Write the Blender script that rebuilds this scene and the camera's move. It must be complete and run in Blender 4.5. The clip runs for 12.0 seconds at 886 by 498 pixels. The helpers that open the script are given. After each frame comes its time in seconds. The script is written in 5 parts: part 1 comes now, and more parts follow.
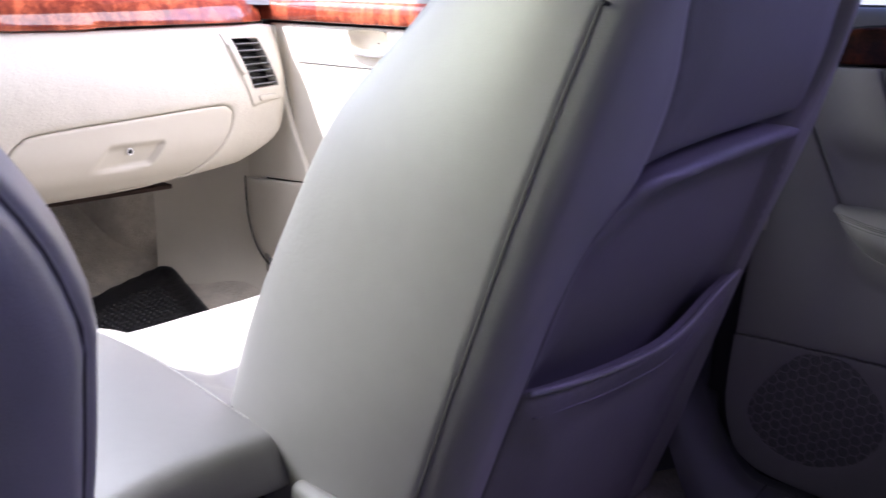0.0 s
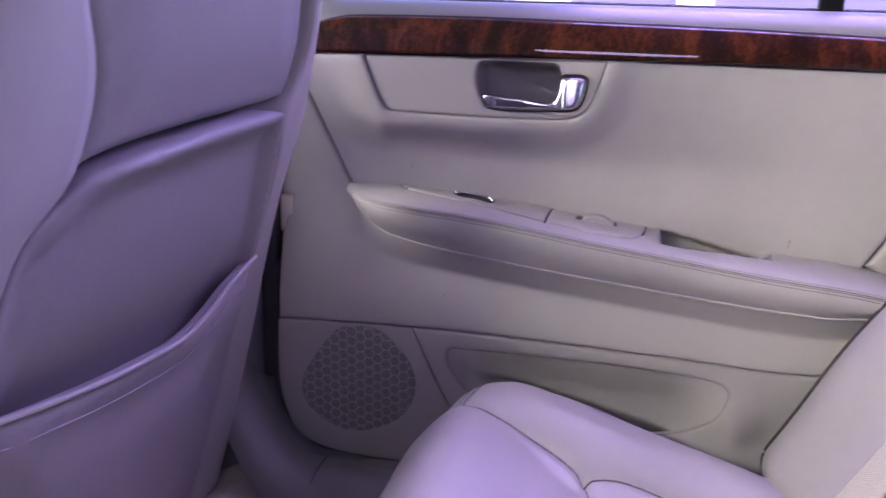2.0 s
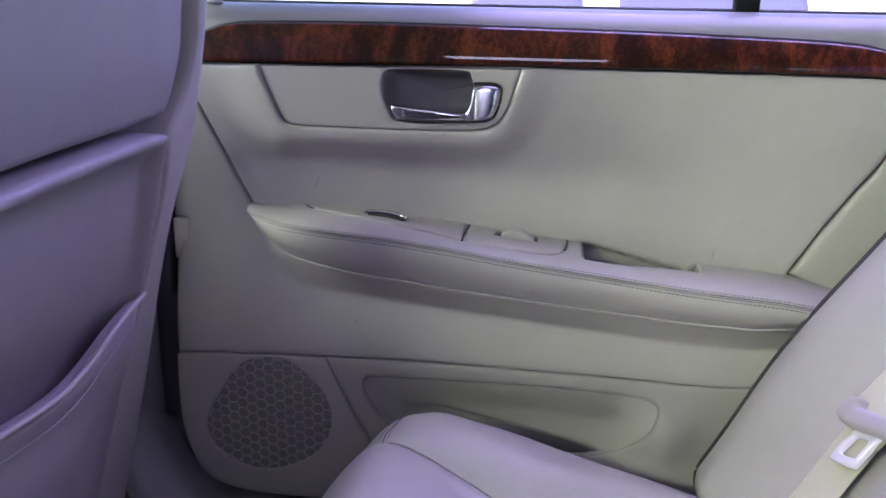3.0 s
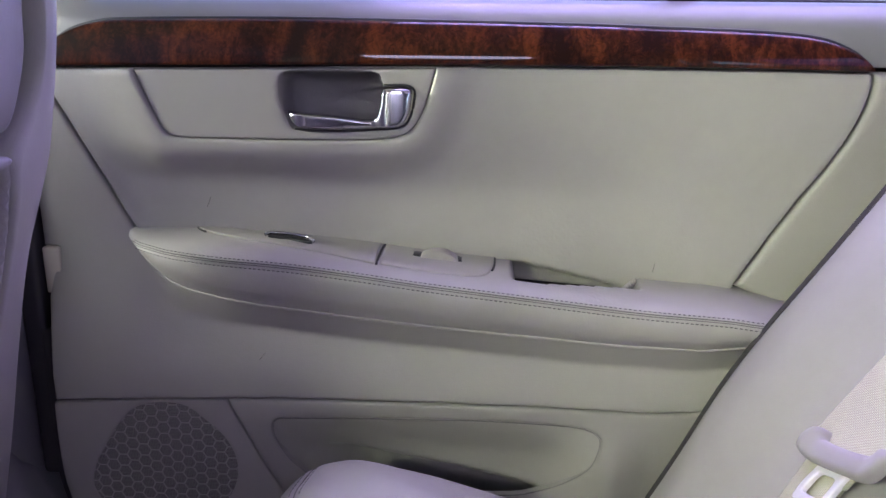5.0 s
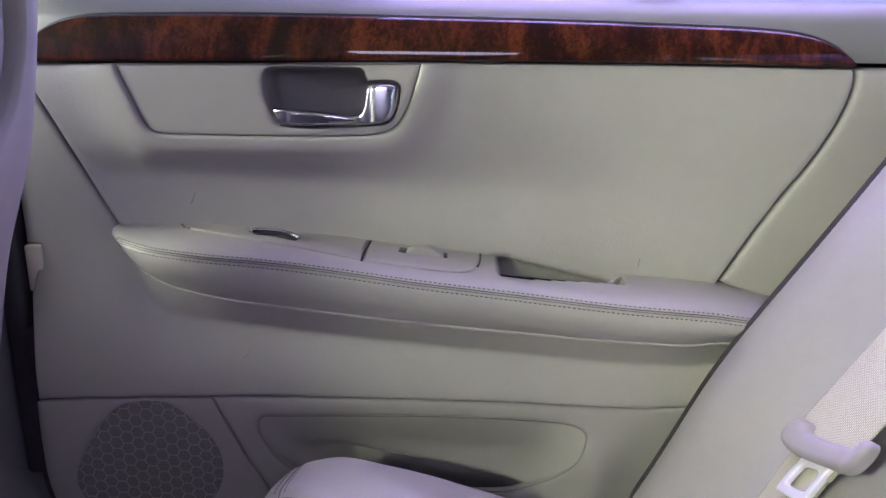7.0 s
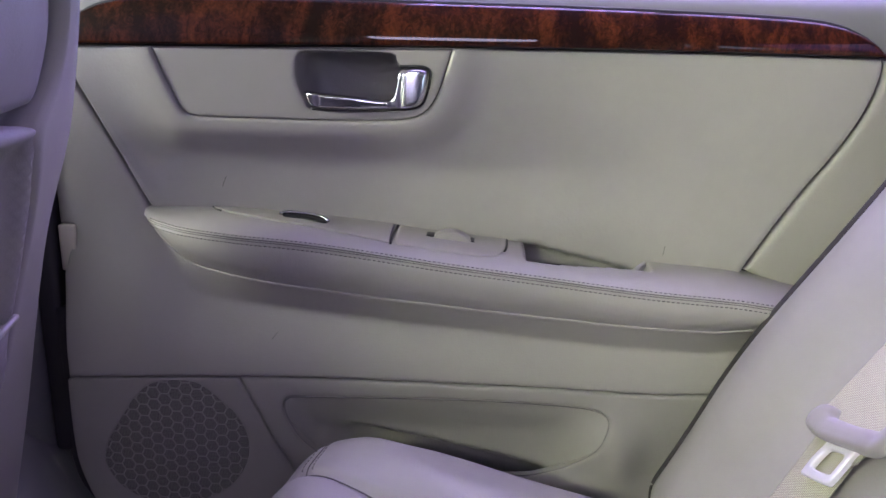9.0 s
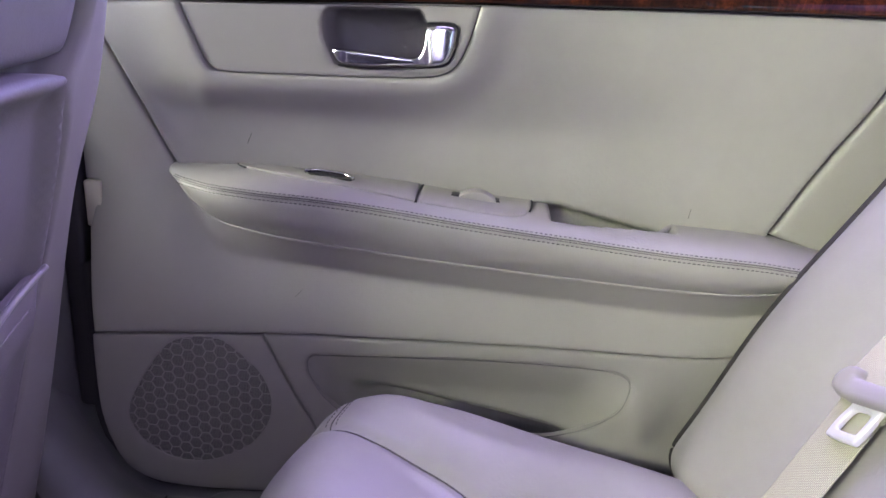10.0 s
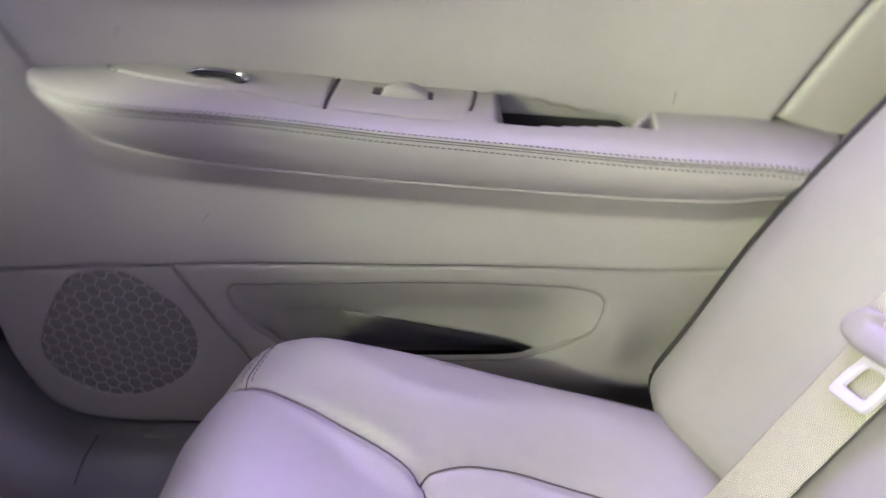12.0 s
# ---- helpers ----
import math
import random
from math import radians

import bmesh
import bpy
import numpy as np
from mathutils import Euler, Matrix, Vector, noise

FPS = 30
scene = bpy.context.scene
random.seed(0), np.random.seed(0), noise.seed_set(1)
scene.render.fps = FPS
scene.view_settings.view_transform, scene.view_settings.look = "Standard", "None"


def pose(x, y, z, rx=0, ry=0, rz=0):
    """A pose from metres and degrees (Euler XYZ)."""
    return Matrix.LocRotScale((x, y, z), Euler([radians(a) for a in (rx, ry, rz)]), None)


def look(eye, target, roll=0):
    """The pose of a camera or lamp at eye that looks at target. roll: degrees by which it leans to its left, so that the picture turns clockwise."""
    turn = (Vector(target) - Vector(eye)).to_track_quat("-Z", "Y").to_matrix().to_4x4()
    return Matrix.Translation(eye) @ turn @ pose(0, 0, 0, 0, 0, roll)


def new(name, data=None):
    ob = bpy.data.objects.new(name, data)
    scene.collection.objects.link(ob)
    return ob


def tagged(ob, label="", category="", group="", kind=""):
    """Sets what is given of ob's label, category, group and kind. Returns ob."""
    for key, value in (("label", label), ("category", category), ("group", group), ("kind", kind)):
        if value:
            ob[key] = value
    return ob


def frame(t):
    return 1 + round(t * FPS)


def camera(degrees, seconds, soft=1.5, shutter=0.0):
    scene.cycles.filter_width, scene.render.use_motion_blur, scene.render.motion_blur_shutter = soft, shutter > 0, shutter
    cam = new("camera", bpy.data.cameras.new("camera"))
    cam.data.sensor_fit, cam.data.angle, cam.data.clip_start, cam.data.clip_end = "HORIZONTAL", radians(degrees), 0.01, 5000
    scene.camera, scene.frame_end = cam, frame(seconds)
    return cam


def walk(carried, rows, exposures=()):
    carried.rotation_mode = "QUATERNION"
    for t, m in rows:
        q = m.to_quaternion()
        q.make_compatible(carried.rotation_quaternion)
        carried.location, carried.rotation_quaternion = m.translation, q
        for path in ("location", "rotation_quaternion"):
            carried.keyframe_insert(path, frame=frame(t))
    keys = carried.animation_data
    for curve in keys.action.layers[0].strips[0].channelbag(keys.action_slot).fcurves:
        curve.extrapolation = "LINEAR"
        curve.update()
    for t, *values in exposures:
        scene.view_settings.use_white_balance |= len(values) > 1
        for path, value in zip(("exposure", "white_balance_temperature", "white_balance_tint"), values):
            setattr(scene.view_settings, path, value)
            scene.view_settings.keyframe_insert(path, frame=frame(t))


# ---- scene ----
cam = camera(57.2, 12.0, soft=1.5, shutter=0.5)
PATH = [
    (0, (0.236, -0.957, 0.701), (-0.999, 0.509, 0.131), 1.9),
    (0.3, (0.253, -0.952, 0.706), (-0.91, 0.568, 0.125), 0.7),
    (0.6, (0.272, -0.947, 0.701), (-0.785, 0.649, 0.121), 0.3),
    (0.9, (0.29, -0.941, 0.7), (-0.629, 0.739, 0.122), 0.5),
    (1.2, (0.292, -0.925, 0.691), (-0.468, 0.834, 0.118), 1.5),
    (1.5, (0.304, -0.919, 0.69), (-0.316, 0.895, 0.118), 2.5),
    (1.8, (0.319, -0.901, 0.69), (-0.18, 0.956, 0.139), 2.5),
    (2.1, (0.335, -0.89, 0.697), (-0.096, 0.986, 0.154), 1.6),
    (2.5, (0.335, -0.873, 0.695), (-0.018, 1.019, 0.15), 1.0),
    (3, (0.324, -0.826, 0.709), (0.072, 1.077, 0.151), 1.2),
    (3.5, (0.313, -0.769, 0.711), (0.13, 1.144, 0.157), 0.9),
    (5.5, (0.332, -0.726, 0.707), (0.258, 1.19, 0.136), 0.6),
    (6, (0.33, -0.727, 0.707), (0.263, 1.19, 0.141), 0.6),
    (6.5, (0.332, -0.726, 0.706), (0.272, 1.193, 0.145), 0.6),
    (7, (0.331, -0.727, 0.703), (0.276, 1.19, 0.138), 0.6),
    (9, (0.315, -0.74, 0.692), (0.237, 1.176, 0.125), 1.2),
    (9.5, (0.307, -0.744, 0.679), (0.217, 1.167, 0.094), 1.5),
    (10, (0.302, -0.745, 0.675), (0.202, 1.154, 0.056), 1.8),
    (10.5, (0.296, -0.748, 0.664), (0.181, 1.146, 0.032), 2.1),
    (11, (0.293, -0.741, 0.68), (0.092, 1.139, 0.03), 1.0),
    (11.2, (0.296, -0.715, 0.688), (0.078, 1.164, 0.037), 1.0),
    (11.3, (0.307, -0.701, 0.693), (0.103, 1.171, 0.017), 1.7),
    (11.5, (0.322, -0.68, 0.714), (0.149, 1.168, -0.03), 0.3),
    (11.6, (0.321, -0.632, 0.723), (0.171, 1.143, -0.185), 2.1),
    (11.8, (0.345, -0.617, 0.687), (0.207, 1.142, -0.254), 3.0),
    (12, (0.367, -0.579, 0.705), (0.22, 1.117, -0.345), -2.2),
]

EXPOSURES = [(0.0, 2.27, 5800, 22), (0.6, 2.36, 5700, 26), (1.0, 2.68, 5800, 42), (1.5, 3.95, 6300, 50), (2.0, 4.12, 6200, 38), (2.5, 3.95, 6050, 16), (3.5, 4.0, 6250, 12), (5.5, 4.0, 6400, 12), (9.0, 3.9, 6400, 14), (9.6, 3.95, 6400, 14), (10.5, 4.63, 6500, 13), (11.5, 4.7, 6800, 10), (12.0, 4.45, 6750, 10)]
walk(cam, [(t, look(eye, target, roll)) for t, eye, target, roll in PATH], EXPOSURES)

# ---- daylight: sky, sun from ahead and to the left through the windscreen, and the light of the windows ----
SUN_TO = Vector((-0.40, -0.50, 0.77)).normalized()
world = bpy.data.worlds.new("sky")
scene.world = world
world.use_nodes = True
wn = world.node_tree
sky = wn.nodes.new("ShaderNodeTexSky")
sky.sky_type = "NISHITA"
sky.sun_disc = False
sky.sun_elevation = math.asin(SUN_TO.z)
sky.sun_rotation = math.atan2(SUN_TO.x, SUN_TO.y)
wn.nodes["Background"].inputs["Strength"].default_value = 0.05
wn.links.new(sky.outputs["Color"], wn.nodes["Background"].inputs["Color"])


def lamp(name, kind, m, energy, colour, **settings):
    data = bpy.data.lights.new(name, kind)
    data.energy, data.color = energy, colour
    for key, value in settings.items():
        if key == "angle":
            data.angle = value
        elif key == "size":
            data.shape, data.size = "RECTANGLE", value
        elif key == "spread":
            data.spread = value
        elif key == "size_y":
            data.size_y = value
    ob = new(name, data)
    ob.matrix_world = m
    return ob


lamp("sun", "SUN", look(SUN_TO * 20, (0, 0, 0)), 5.0, (1.0, 0.95, 0.87), angle=radians(0.5))
# sky light that enters by the tinted glass of the car's openings
lamp("windscreen_light", "AREA", look((-1.10, -0.72, 1.00), (-0.92, -0.58, 0.35)), 2.8, (0.97, 0.98, 0.98), size=1.2, size_y=0.45, spread=radians(150))
lamp("front_right_window_light", "AREA", look((-0.62, 0.045, 0.94), (-1.12, -0.38, 0.22)), 1.35, (1.0, 0.98, 0.95), size=0.7, size_y=0.30)
lamp("front_left_window_light", "AREA", look((-0.38, -1.38, 1.11), (0.29, 0.0, 0.71)), 1.14, (0.93, 1.0, 0.70), size=0.70, size_y=0.18, spread=radians(75))
lamp("driver_window_light", "AREA", look((-0.75, -1.40, 0.98), (-0.15, -0.60, 0.36)), 0.23, (1.0, 0.98, 0.93), size=0.50, size_y=0.20, spread=radians(60))
lamp("left_window_light", "AREA", look((0.24, -1.42, 1.03), (0.46, 0.0, 0.46)), 0.055, (0.74, 0.70, 1.0), size=0.44, size_y=0.12, spread=radians(90))
lamp("windscreen_side_light", "AREA", look((-1.20, -0.25, 0.95), (0.10, -0.01, 0.60)), 0.055, (0.96, 1.0, 0.80), size=0.22, size_y=0.16, spread=radians(25))
lamp("right_window_light", "AREA", look((0.52, 0.045, 0.99), (0.46, -0.50, 0.20)), 0.31, (0.56, 0.44, 1.0), size=0.6, size_y=0.26, spread=radians(115))
lamp("rear_window_light", "AREA", look((1.15, -0.70, 1.03), (0.35, -0.55, 0.35)), 0.10, (0.40, 0.27, 1.0), size=1.0, size_y=0.3)


# ---- materials ----
def material(name, colour, rough=0.5, metal=0.0, grain=0.0, grain_size=0.0012, mottle=0.06, mottle_size=0.06, coat=0.0, sheen=0.0, spec=0.5, wrinkle=0.0):
    """A surface with fine grain relief, and mottling of its colour and gloss at two scales."""
    mat = bpy.data.materials.new(name)
    mat.use_nodes = True
    t = mat.node_tree
    n, link = t.nodes, t.links.new
    b = n["Principled BSDF"]
    b.inputs["Metallic"].default_value = metal
    b.inputs["Coat Weight"].default_value = coat
    b.inputs["Coat Roughness"].default_value = 0.06
    b.inputs["Specular IOR Level"].default_value = spec
    b.inputs["Sheen Weight"].default_value = sheen
    pos = n.new("ShaderNodeTexCoord")
    big = n.new("ShaderNodeTexNoise")
    big.inputs["Scale"].default_value = 1.0 / mottle_size
    big.inputs["Detail"].default_value = 4.0
    link(pos.outputs["Object"], big.inputs["Vector"])
    fine = n.new("ShaderNodeTexNoise")
    fine.inputs["Scale"].default_value = 7.0 / mottle_size
    fine.inputs["Detail"].default_value = 3.0
    link(pos.outputs["Object"], fine.inputs["Vector"])
    add = n.new("ShaderNodeMath")
    add.operation = "MULTIPLY_ADD"
    add.inputs[1].default_value = 0.4
    link(fine.outputs["Fac"], add.inputs[0])
    link(big.outputs["Fac"], add.inputs[2])
    ramp = n.new("ShaderNodeMapRange")
    ramp.inputs["From Min"].default_value, ramp.inputs["From Max"].default_value = 0.4, 1.0
    ramp.inputs["To Min"].default_value, ramp.inputs["To Max"].default_value = 1.0 - mottle, 1.0 + mottle
    link(add.outputs[0], ramp.inputs["Value"])
    mul = n.new("ShaderNodeVectorMath")
    mul.operation = "SCALE"
    mul.inputs[0].default_value = colour
    link(ramp.outputs["Result"], mul.inputs["Scale"])
    link(mul.outputs["Vector"], b.inputs["Base Color"])
    ro = n.new("ShaderNodeMapRange")
    ro.inputs["From Min"].default_value, ro.inputs["From Max"].default_value = 0.4, 1.0
    ro.inputs["To Min"].default_value, ro.inputs["To Max"].default_value = rough * 0.9, min(1.0, rough * 1.1)
    link(add.outputs[0], ro.inputs["Value"])
    link(ro.outputs["Result"], b.inputs["Roughness"])
    if grain:
        cell = n.new("ShaderNodeTexVoronoi")
        cell.feature = "SMOOTH_F1"
        cell.inputs["Scale"].default_value = 1.0 / grain_size
        link(pos.outputs["Object"], cell.inputs["Vector"])
        crease = n.new("ShaderNodeTexNoise")
        crease.inputs["Scale"].default_value = 0.12 / grain_size
        crease.inputs["Detail"].default_value = 5.0
        link(pos.outputs["Object"], crease.inputs["Vector"])
        mix = n.new("ShaderNodeMath")
        mix.operation = "MULTIPLY_ADD"
        mix.inputs[1].default_value = 2.0
        link(crease.outputs["Fac"], mix.inputs[0])
        link(cell.outputs["Distance"], mix.inputs[2])
        bump = n.new("ShaderNodeBump")
        bump.inputs["Strength"].default_value = grain
        bump.inputs["Distance"].default_value = grain_size * 0.5
        link(mix.outputs[0], bump.inputs["Height"])
        link(bump.outputs["Normal"], b.inputs["Normal"])
        if wrinkle:
            # patches of worn creases in the hide
            where = n.new("ShaderNodeTexNoise")
            where.inputs["Scale"].default_value = 5.5
            link(pos.outputs["Object"], where.inputs["Vector"])
            mask = n.new("ShaderNodeMapRange")
            mask.inputs["From Min"].default_value, mask.inputs["From Max"].default_value = 0.56, 0.70
            link(where.outputs["Fac"], mask.inputs["Value"])
            fold = n.new("ShaderNodeTexVoronoi")
            fold.feature = "DISTANCE_TO_EDGE"
            fold.inputs["Scale"].default_value = 170.0
            link(pos.outputs["Object"], fold.inputs["Vector"])
            deep = n.new("ShaderNodeMath")
            deep.operation = "MULTIPLY"
            link(fold.outputs["Distance"], deep.inputs[0])
            link(mask.outputs["Result"], deep.inputs[1])
            crack = n.new("ShaderNodeBump")
            crack.inputs["Strength"].default_value = wrinkle
            crack.inputs["Distance"].default_value = 0.0015
            link(deep.outputs[0], crack.inputs["Height"])
            link(bump.outputs["Normal"], crack.inputs["Normal"])
            link(crack.outputs["Normal"], b.inputs["Normal"])
    return mat


def burl_material(name, dark, light, coat=0.5):
    """Lacquered burl walnut: feathered upright figure, dark knots, under a glossy clear coat."""
    mat = bpy.data.materials.new(name)
    mat.use_nodes = True
    t = mat.node_tree
    n, link = t.nodes, t.links.new
    b = n["Principled BSDF"]
    pos = n.new("ShaderNodeTexCoord")
    squash = n.new("ShaderNodeMapping")
    squash.inputs["Scale"].default_value = (1.0, 1.0, 0.33)
    link(pos.outputs["Object"], squash.inputs["Vector"])
    patch = n.new("ShaderNodeTexNoise")
    patch.inputs["Scale"].default_value = 31.0
    patch.inputs["Detail"].default_value = 8.0
    patch.inputs["Roughness"].default_value = 0.62
    patch.inputs["Distortion"].default_value = 0.5
    link(squash.outputs["Vector"], patch.inputs["Vector"])
    fibre = n.new("ShaderNodeTexNoise")
    fibre.inputs["Scale"].default_value = 210.0
    fibre.inputs["Detail"].default_value = 8.0
    fibre.inputs["Roughness"].default_value = 0.7
    fibre.inputs["Distortion"].default_value = 0.8
    link(squash.outputs["Vector"], fibre.inputs["Vector"])
    curl = n.new("ShaderNodeTexNoise")
    curl.inputs["Scale"].default_value = 105.0
    curl.inputs["Detail"].default_value = 6.0
    curl.inputs["Roughness"].default_value = 0.55
    curl.inputs["Distortion"].default_value = 3.2
    link(pos.outputs["Object"], curl.inputs["Vector"])
    feather = n.new("ShaderNodeMath")
    feather.operation = "MULTIPLY_ADD"
    feather.inputs[1].default_value = 1.0
    link(fibre.outputs["Fac"], feather.inputs[0])
    wide = n.new("ShaderNodeMapRange")
    wide.inputs["From Min"].default_value, wide.inputs["From Max"].default_value = 0.32, 0.68
    wide.clamp = False
    link(patch.outputs["Fac"], wide.inputs["Value"])
    link(wide.outputs["Result"], feather.inputs[2])
    mix = n.new("ShaderNodeMath")
    mix.operation = "MULTIPLY_ADD"
    mix.inputs[1].default_value = 1.0
    link(curl.outputs["Fac"], mix.inputs[0])
    link(feather.outputs[0], mix.inputs[2])
    ramp = n.new("ShaderNodeValToRGB")
    e = ramp.color_ramp.elements
    e[0].position, e[0].color = 0.04, (*dark, 1)
    e[1].position, e[1].color = 0.96, (*light, 1)
    scaled = n.new("ShaderNodeMapRange")
    scaled.inputs["From Min"].default_value, scaled.inputs["From Max"].default_value = 1.20, 2.05
    link(mix.outputs[0], scaled.inputs["Value"])
    mid = ramp.color_ramp.elements.new(0.42)
    mid.color = (*[0.74 * d + 0.26 * l for d, l in zip(dark, light)], 1)
    link(scaled.outputs["Result"], ramp.inputs["Fac"])
    link(ramp.outputs["Color"], b.inputs["Base Color"])
    b.inputs["Roughness"].default_value = 0.5
    b.inputs["Specular IOR Level"].default_value = 0.05
    b.inputs["Coat Weight"].default_value = coat
    b.inputs["Coat Roughness"].default_value = 0.03
    return mat


def perforated_material(name, colour):
    """Dark speaker cloth with a fine raster of punched holes."""
    mat = bpy.data.materials.new(name)
    mat.use_nodes = True
    t = mat.node_tree
    n, link = t.nodes, t.links.new
    b = n["Principled BSDF"]
    pos = n.new("ShaderNodeTexCoord")
    cell = n.new("ShaderNodeTexVoronoi")
    cell.inputs["Scale"].default_value = 620.0
    cell.inputs["Randomness"].default_value = 0.0
    flat = n.new("ShaderNodeMapping")
    flat.inputs["Scale"].default_value = (1.0, 0.0, 1.0)
    link(pos.outputs["Object"], flat.inputs["Vector"])
    link(flat.outputs["Vector"], cell.inputs["Vector"])
    hole = n.new("ShaderNodeMapRange")
    hole.inputs["From Min"].default_value, hole.inputs["From Max"].default_value = 0.28, 0.42
    hole.inputs["To Min"].default_value, hole.inputs["To Max"].default_value = 0.25, 1.0
    link(cell.outputs["Distance"], hole.inputs["Value"])
    mul = n.new("ShaderNodeVectorMath")
    mul.operation = "SCALE"
    mul.inputs[0].default_value = colour
    link(hole.outputs["Result"], mul.inputs["Scale"])
    link(mul.outputs["Vector"], b.inputs["Base Color"])
    b.inputs["Roughness"].default_value = 0.7
    return mat


def webbing_material(name, colour):
    """Woven belt webbing: staggered rows of short raised threads, which run along the belt's slope."""
    mat = bpy.data.materials.new(name)
    mat.use_nodes = True
    t = mat.node_tree
    n, link = t.nodes, t.links.new
    b = n["Principled BSDF"]
    pos = n.new("ShaderNodeTexCoord")
    split = n.new("ShaderNodeSeparateXYZ")
    link(pos.outputs["Object"], split.inputs[0])
    along = n.new("ShaderNodeMath")
    along.operation = "MULTIPLY"
    along.inputs[1].default_value = 1.14
    link(split.outputs["Z"], along.inputs[0])
    flat = n.new("ShaderNodeCombineXYZ")
    link(along.outputs[0], flat.inputs["X"])
    link(split.outputs["Y"], flat.inputs["Y"])
    weave = n.new("ShaderNodeTexBrick")
    weave.offset = 0.5
    weave.inputs["Scale"].default_value = 1.0
    weave.inputs["Brick Width"].default_value = 0.0028
    weave.inputs["Row Height"].default_value = 0.0017
    weave.inputs["Mortar Size"].default_value = 0.0005
    weave.inputs["Mortar Smooth"].default_value = 0.9
    weave.inputs["Color1"].default_value = (*colour, 1)
    weave.inputs["Color2"].default_value = (*[0.9 * c for c in colour], 1)
    weave.inputs["Mortar"].default_value = (*[0.42 * c for c in colour], 1)
    link(flat.outputs[0], weave.inputs["Vector"])
    link(weave.outputs["Color"], b.inputs["Base Color"])
    bump = n.new("ShaderNodeBump")
    bump.inputs["Strength"].default_value = 0.6
    bump.inputs["Distance"].default_value = 0.0006
    bump.invert = True
    link(weave.outputs["Fac"], bump.inputs["Height"])
    link(bump.outputs["Normal"], b.inputs["Normal"])
    b.inputs["Roughness"].default_value = 0.6
    return mat


def glass_material(name, colour):
    mat = bpy.data.materials.new(name)
    mat.use_nodes = True
    b = mat.node_tree.nodes["Principled BSDF"]
    b.inputs["Base Color"].default_value = (*colour, 1)
    b.inputs["Transmission Weight"].default_value = 1.0
    b.inputs["Roughness"].default_value = 0.0
    b.inputs["IOR"].default_value = 1.02
    return mat


LEATHER = material("leather", (0.30, 0.289, 0.268), 0.42, grain=0.17, grain_size=0.0010, mottle=0.06, mottle_size=0.09, wrinkle=0.35)
SEAT_LEATHER = material("seat_leather", (0.28, 0.269, 0.25), 0.42, grain=0.17, grain_size=0.0010, mottle=0.06, mottle_size=0.09, wrinkle=0.35)
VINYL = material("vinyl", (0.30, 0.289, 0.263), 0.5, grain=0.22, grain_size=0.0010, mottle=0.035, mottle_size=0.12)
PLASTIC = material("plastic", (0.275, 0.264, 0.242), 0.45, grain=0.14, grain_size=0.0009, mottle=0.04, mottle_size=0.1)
SILL_TRIM = material("sill_trim", (0.15, 0.15, 0.149), 0.42, grain=0.10, grain_size=0.0009, mottle=0.05, mottle_size=0.1)
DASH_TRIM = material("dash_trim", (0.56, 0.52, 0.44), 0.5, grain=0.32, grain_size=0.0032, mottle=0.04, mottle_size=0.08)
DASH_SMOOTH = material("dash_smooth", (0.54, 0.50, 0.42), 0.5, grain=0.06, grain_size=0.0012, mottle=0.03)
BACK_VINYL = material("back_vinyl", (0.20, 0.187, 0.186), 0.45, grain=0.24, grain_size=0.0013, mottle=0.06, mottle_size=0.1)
LINER = material("liner", (0.10, 0.095, 0.09), 0.8, grain=0.3, grain_size=0.002, mottle=0.1)
CHROME = material("chrome", (0.55, 0.55, 0.58), 0.11, metal=1.0, mottle=0.01)
STEEL = material("steel", (0.86, 0.86, 0.87), 0.36, metal=0.6, mottle=0.04)
THREAD = material("thread", (0.085, 0.08, 0.076), 0.8, mottle=0.08, mottle_size=0.01)
PALE_THREAD = material("pale_thread", (0.62, 0.60, 0.56), 0.8, mottle=0.08, mottle_size=0.01)
BLACK = material("black_plastic", (0.012, 0.012, 0.014), 0.45, mottle=0.2)
GAP = material("gap_foam", (0.03, 0.028, 0.03), 0.9, mottle=0.2)
# near-black for strips that imitate shade in the gap round the rear door
GAP_SHADE = material("gap_shade", (0.035, 0.033, 0.036), 0.6, mottle=0.1)
RUBBER = material("rubber", (0.010, 0.010, 0.012), 0.45, spec=0.3, grain=0.3, grain_size=0.004, mottle=0.2, mottle_size=0.04)
CARPET = material("carpet", (0.42, 0.375, 0.31), 0.95, grain=1.0, grain_size=0.003, mottle=0.2, mottle_size=0.025, sheen=0.3)
HEADLINER = material("headliner", (0.24, 0.235, 0.22), 0.9, grain=0.3, grain_size=0.002, mottle=0.04)
GRILLE = material("grille", (0.275, 0.264, 0.242), 0.45, mottle=0.05)
PERFORATED = perforated_material("perforated", (0.215, 0.206, 0.190))
WEBBING = webbing_material("webbing", (0.58, 0.575, 0.40))
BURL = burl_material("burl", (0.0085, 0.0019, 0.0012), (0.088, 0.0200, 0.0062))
# same burl for the front strips, daylight and reflections brightened into its colour
BURL_LIT = burl_material("burl_lit", (0.14, 0.022, 0.012), (0.52, 0.12, 0.05), 1.0)
BROWN = material("brown_plastic", (0.022, 0.012, 0.009), 0.7, mottle=0.1, spec=0.15)
GLASS = glass_material("window_glass", (0.84, 0.78, 1.0))
FRAME_BLACK = material("frame_black", (0.006, 0.006, 0.007), 0.8, mottle=0.1, spec=0.1)
DARK_GLASS = material("dark_glass", (0.03, 0.03, 0.045), 0.05, mottle=0.05)
WHITE_PAINT = material("white_paint", (0.78, 0.78, 0.79), 0.25, mottle=0.02, coat=0.6)
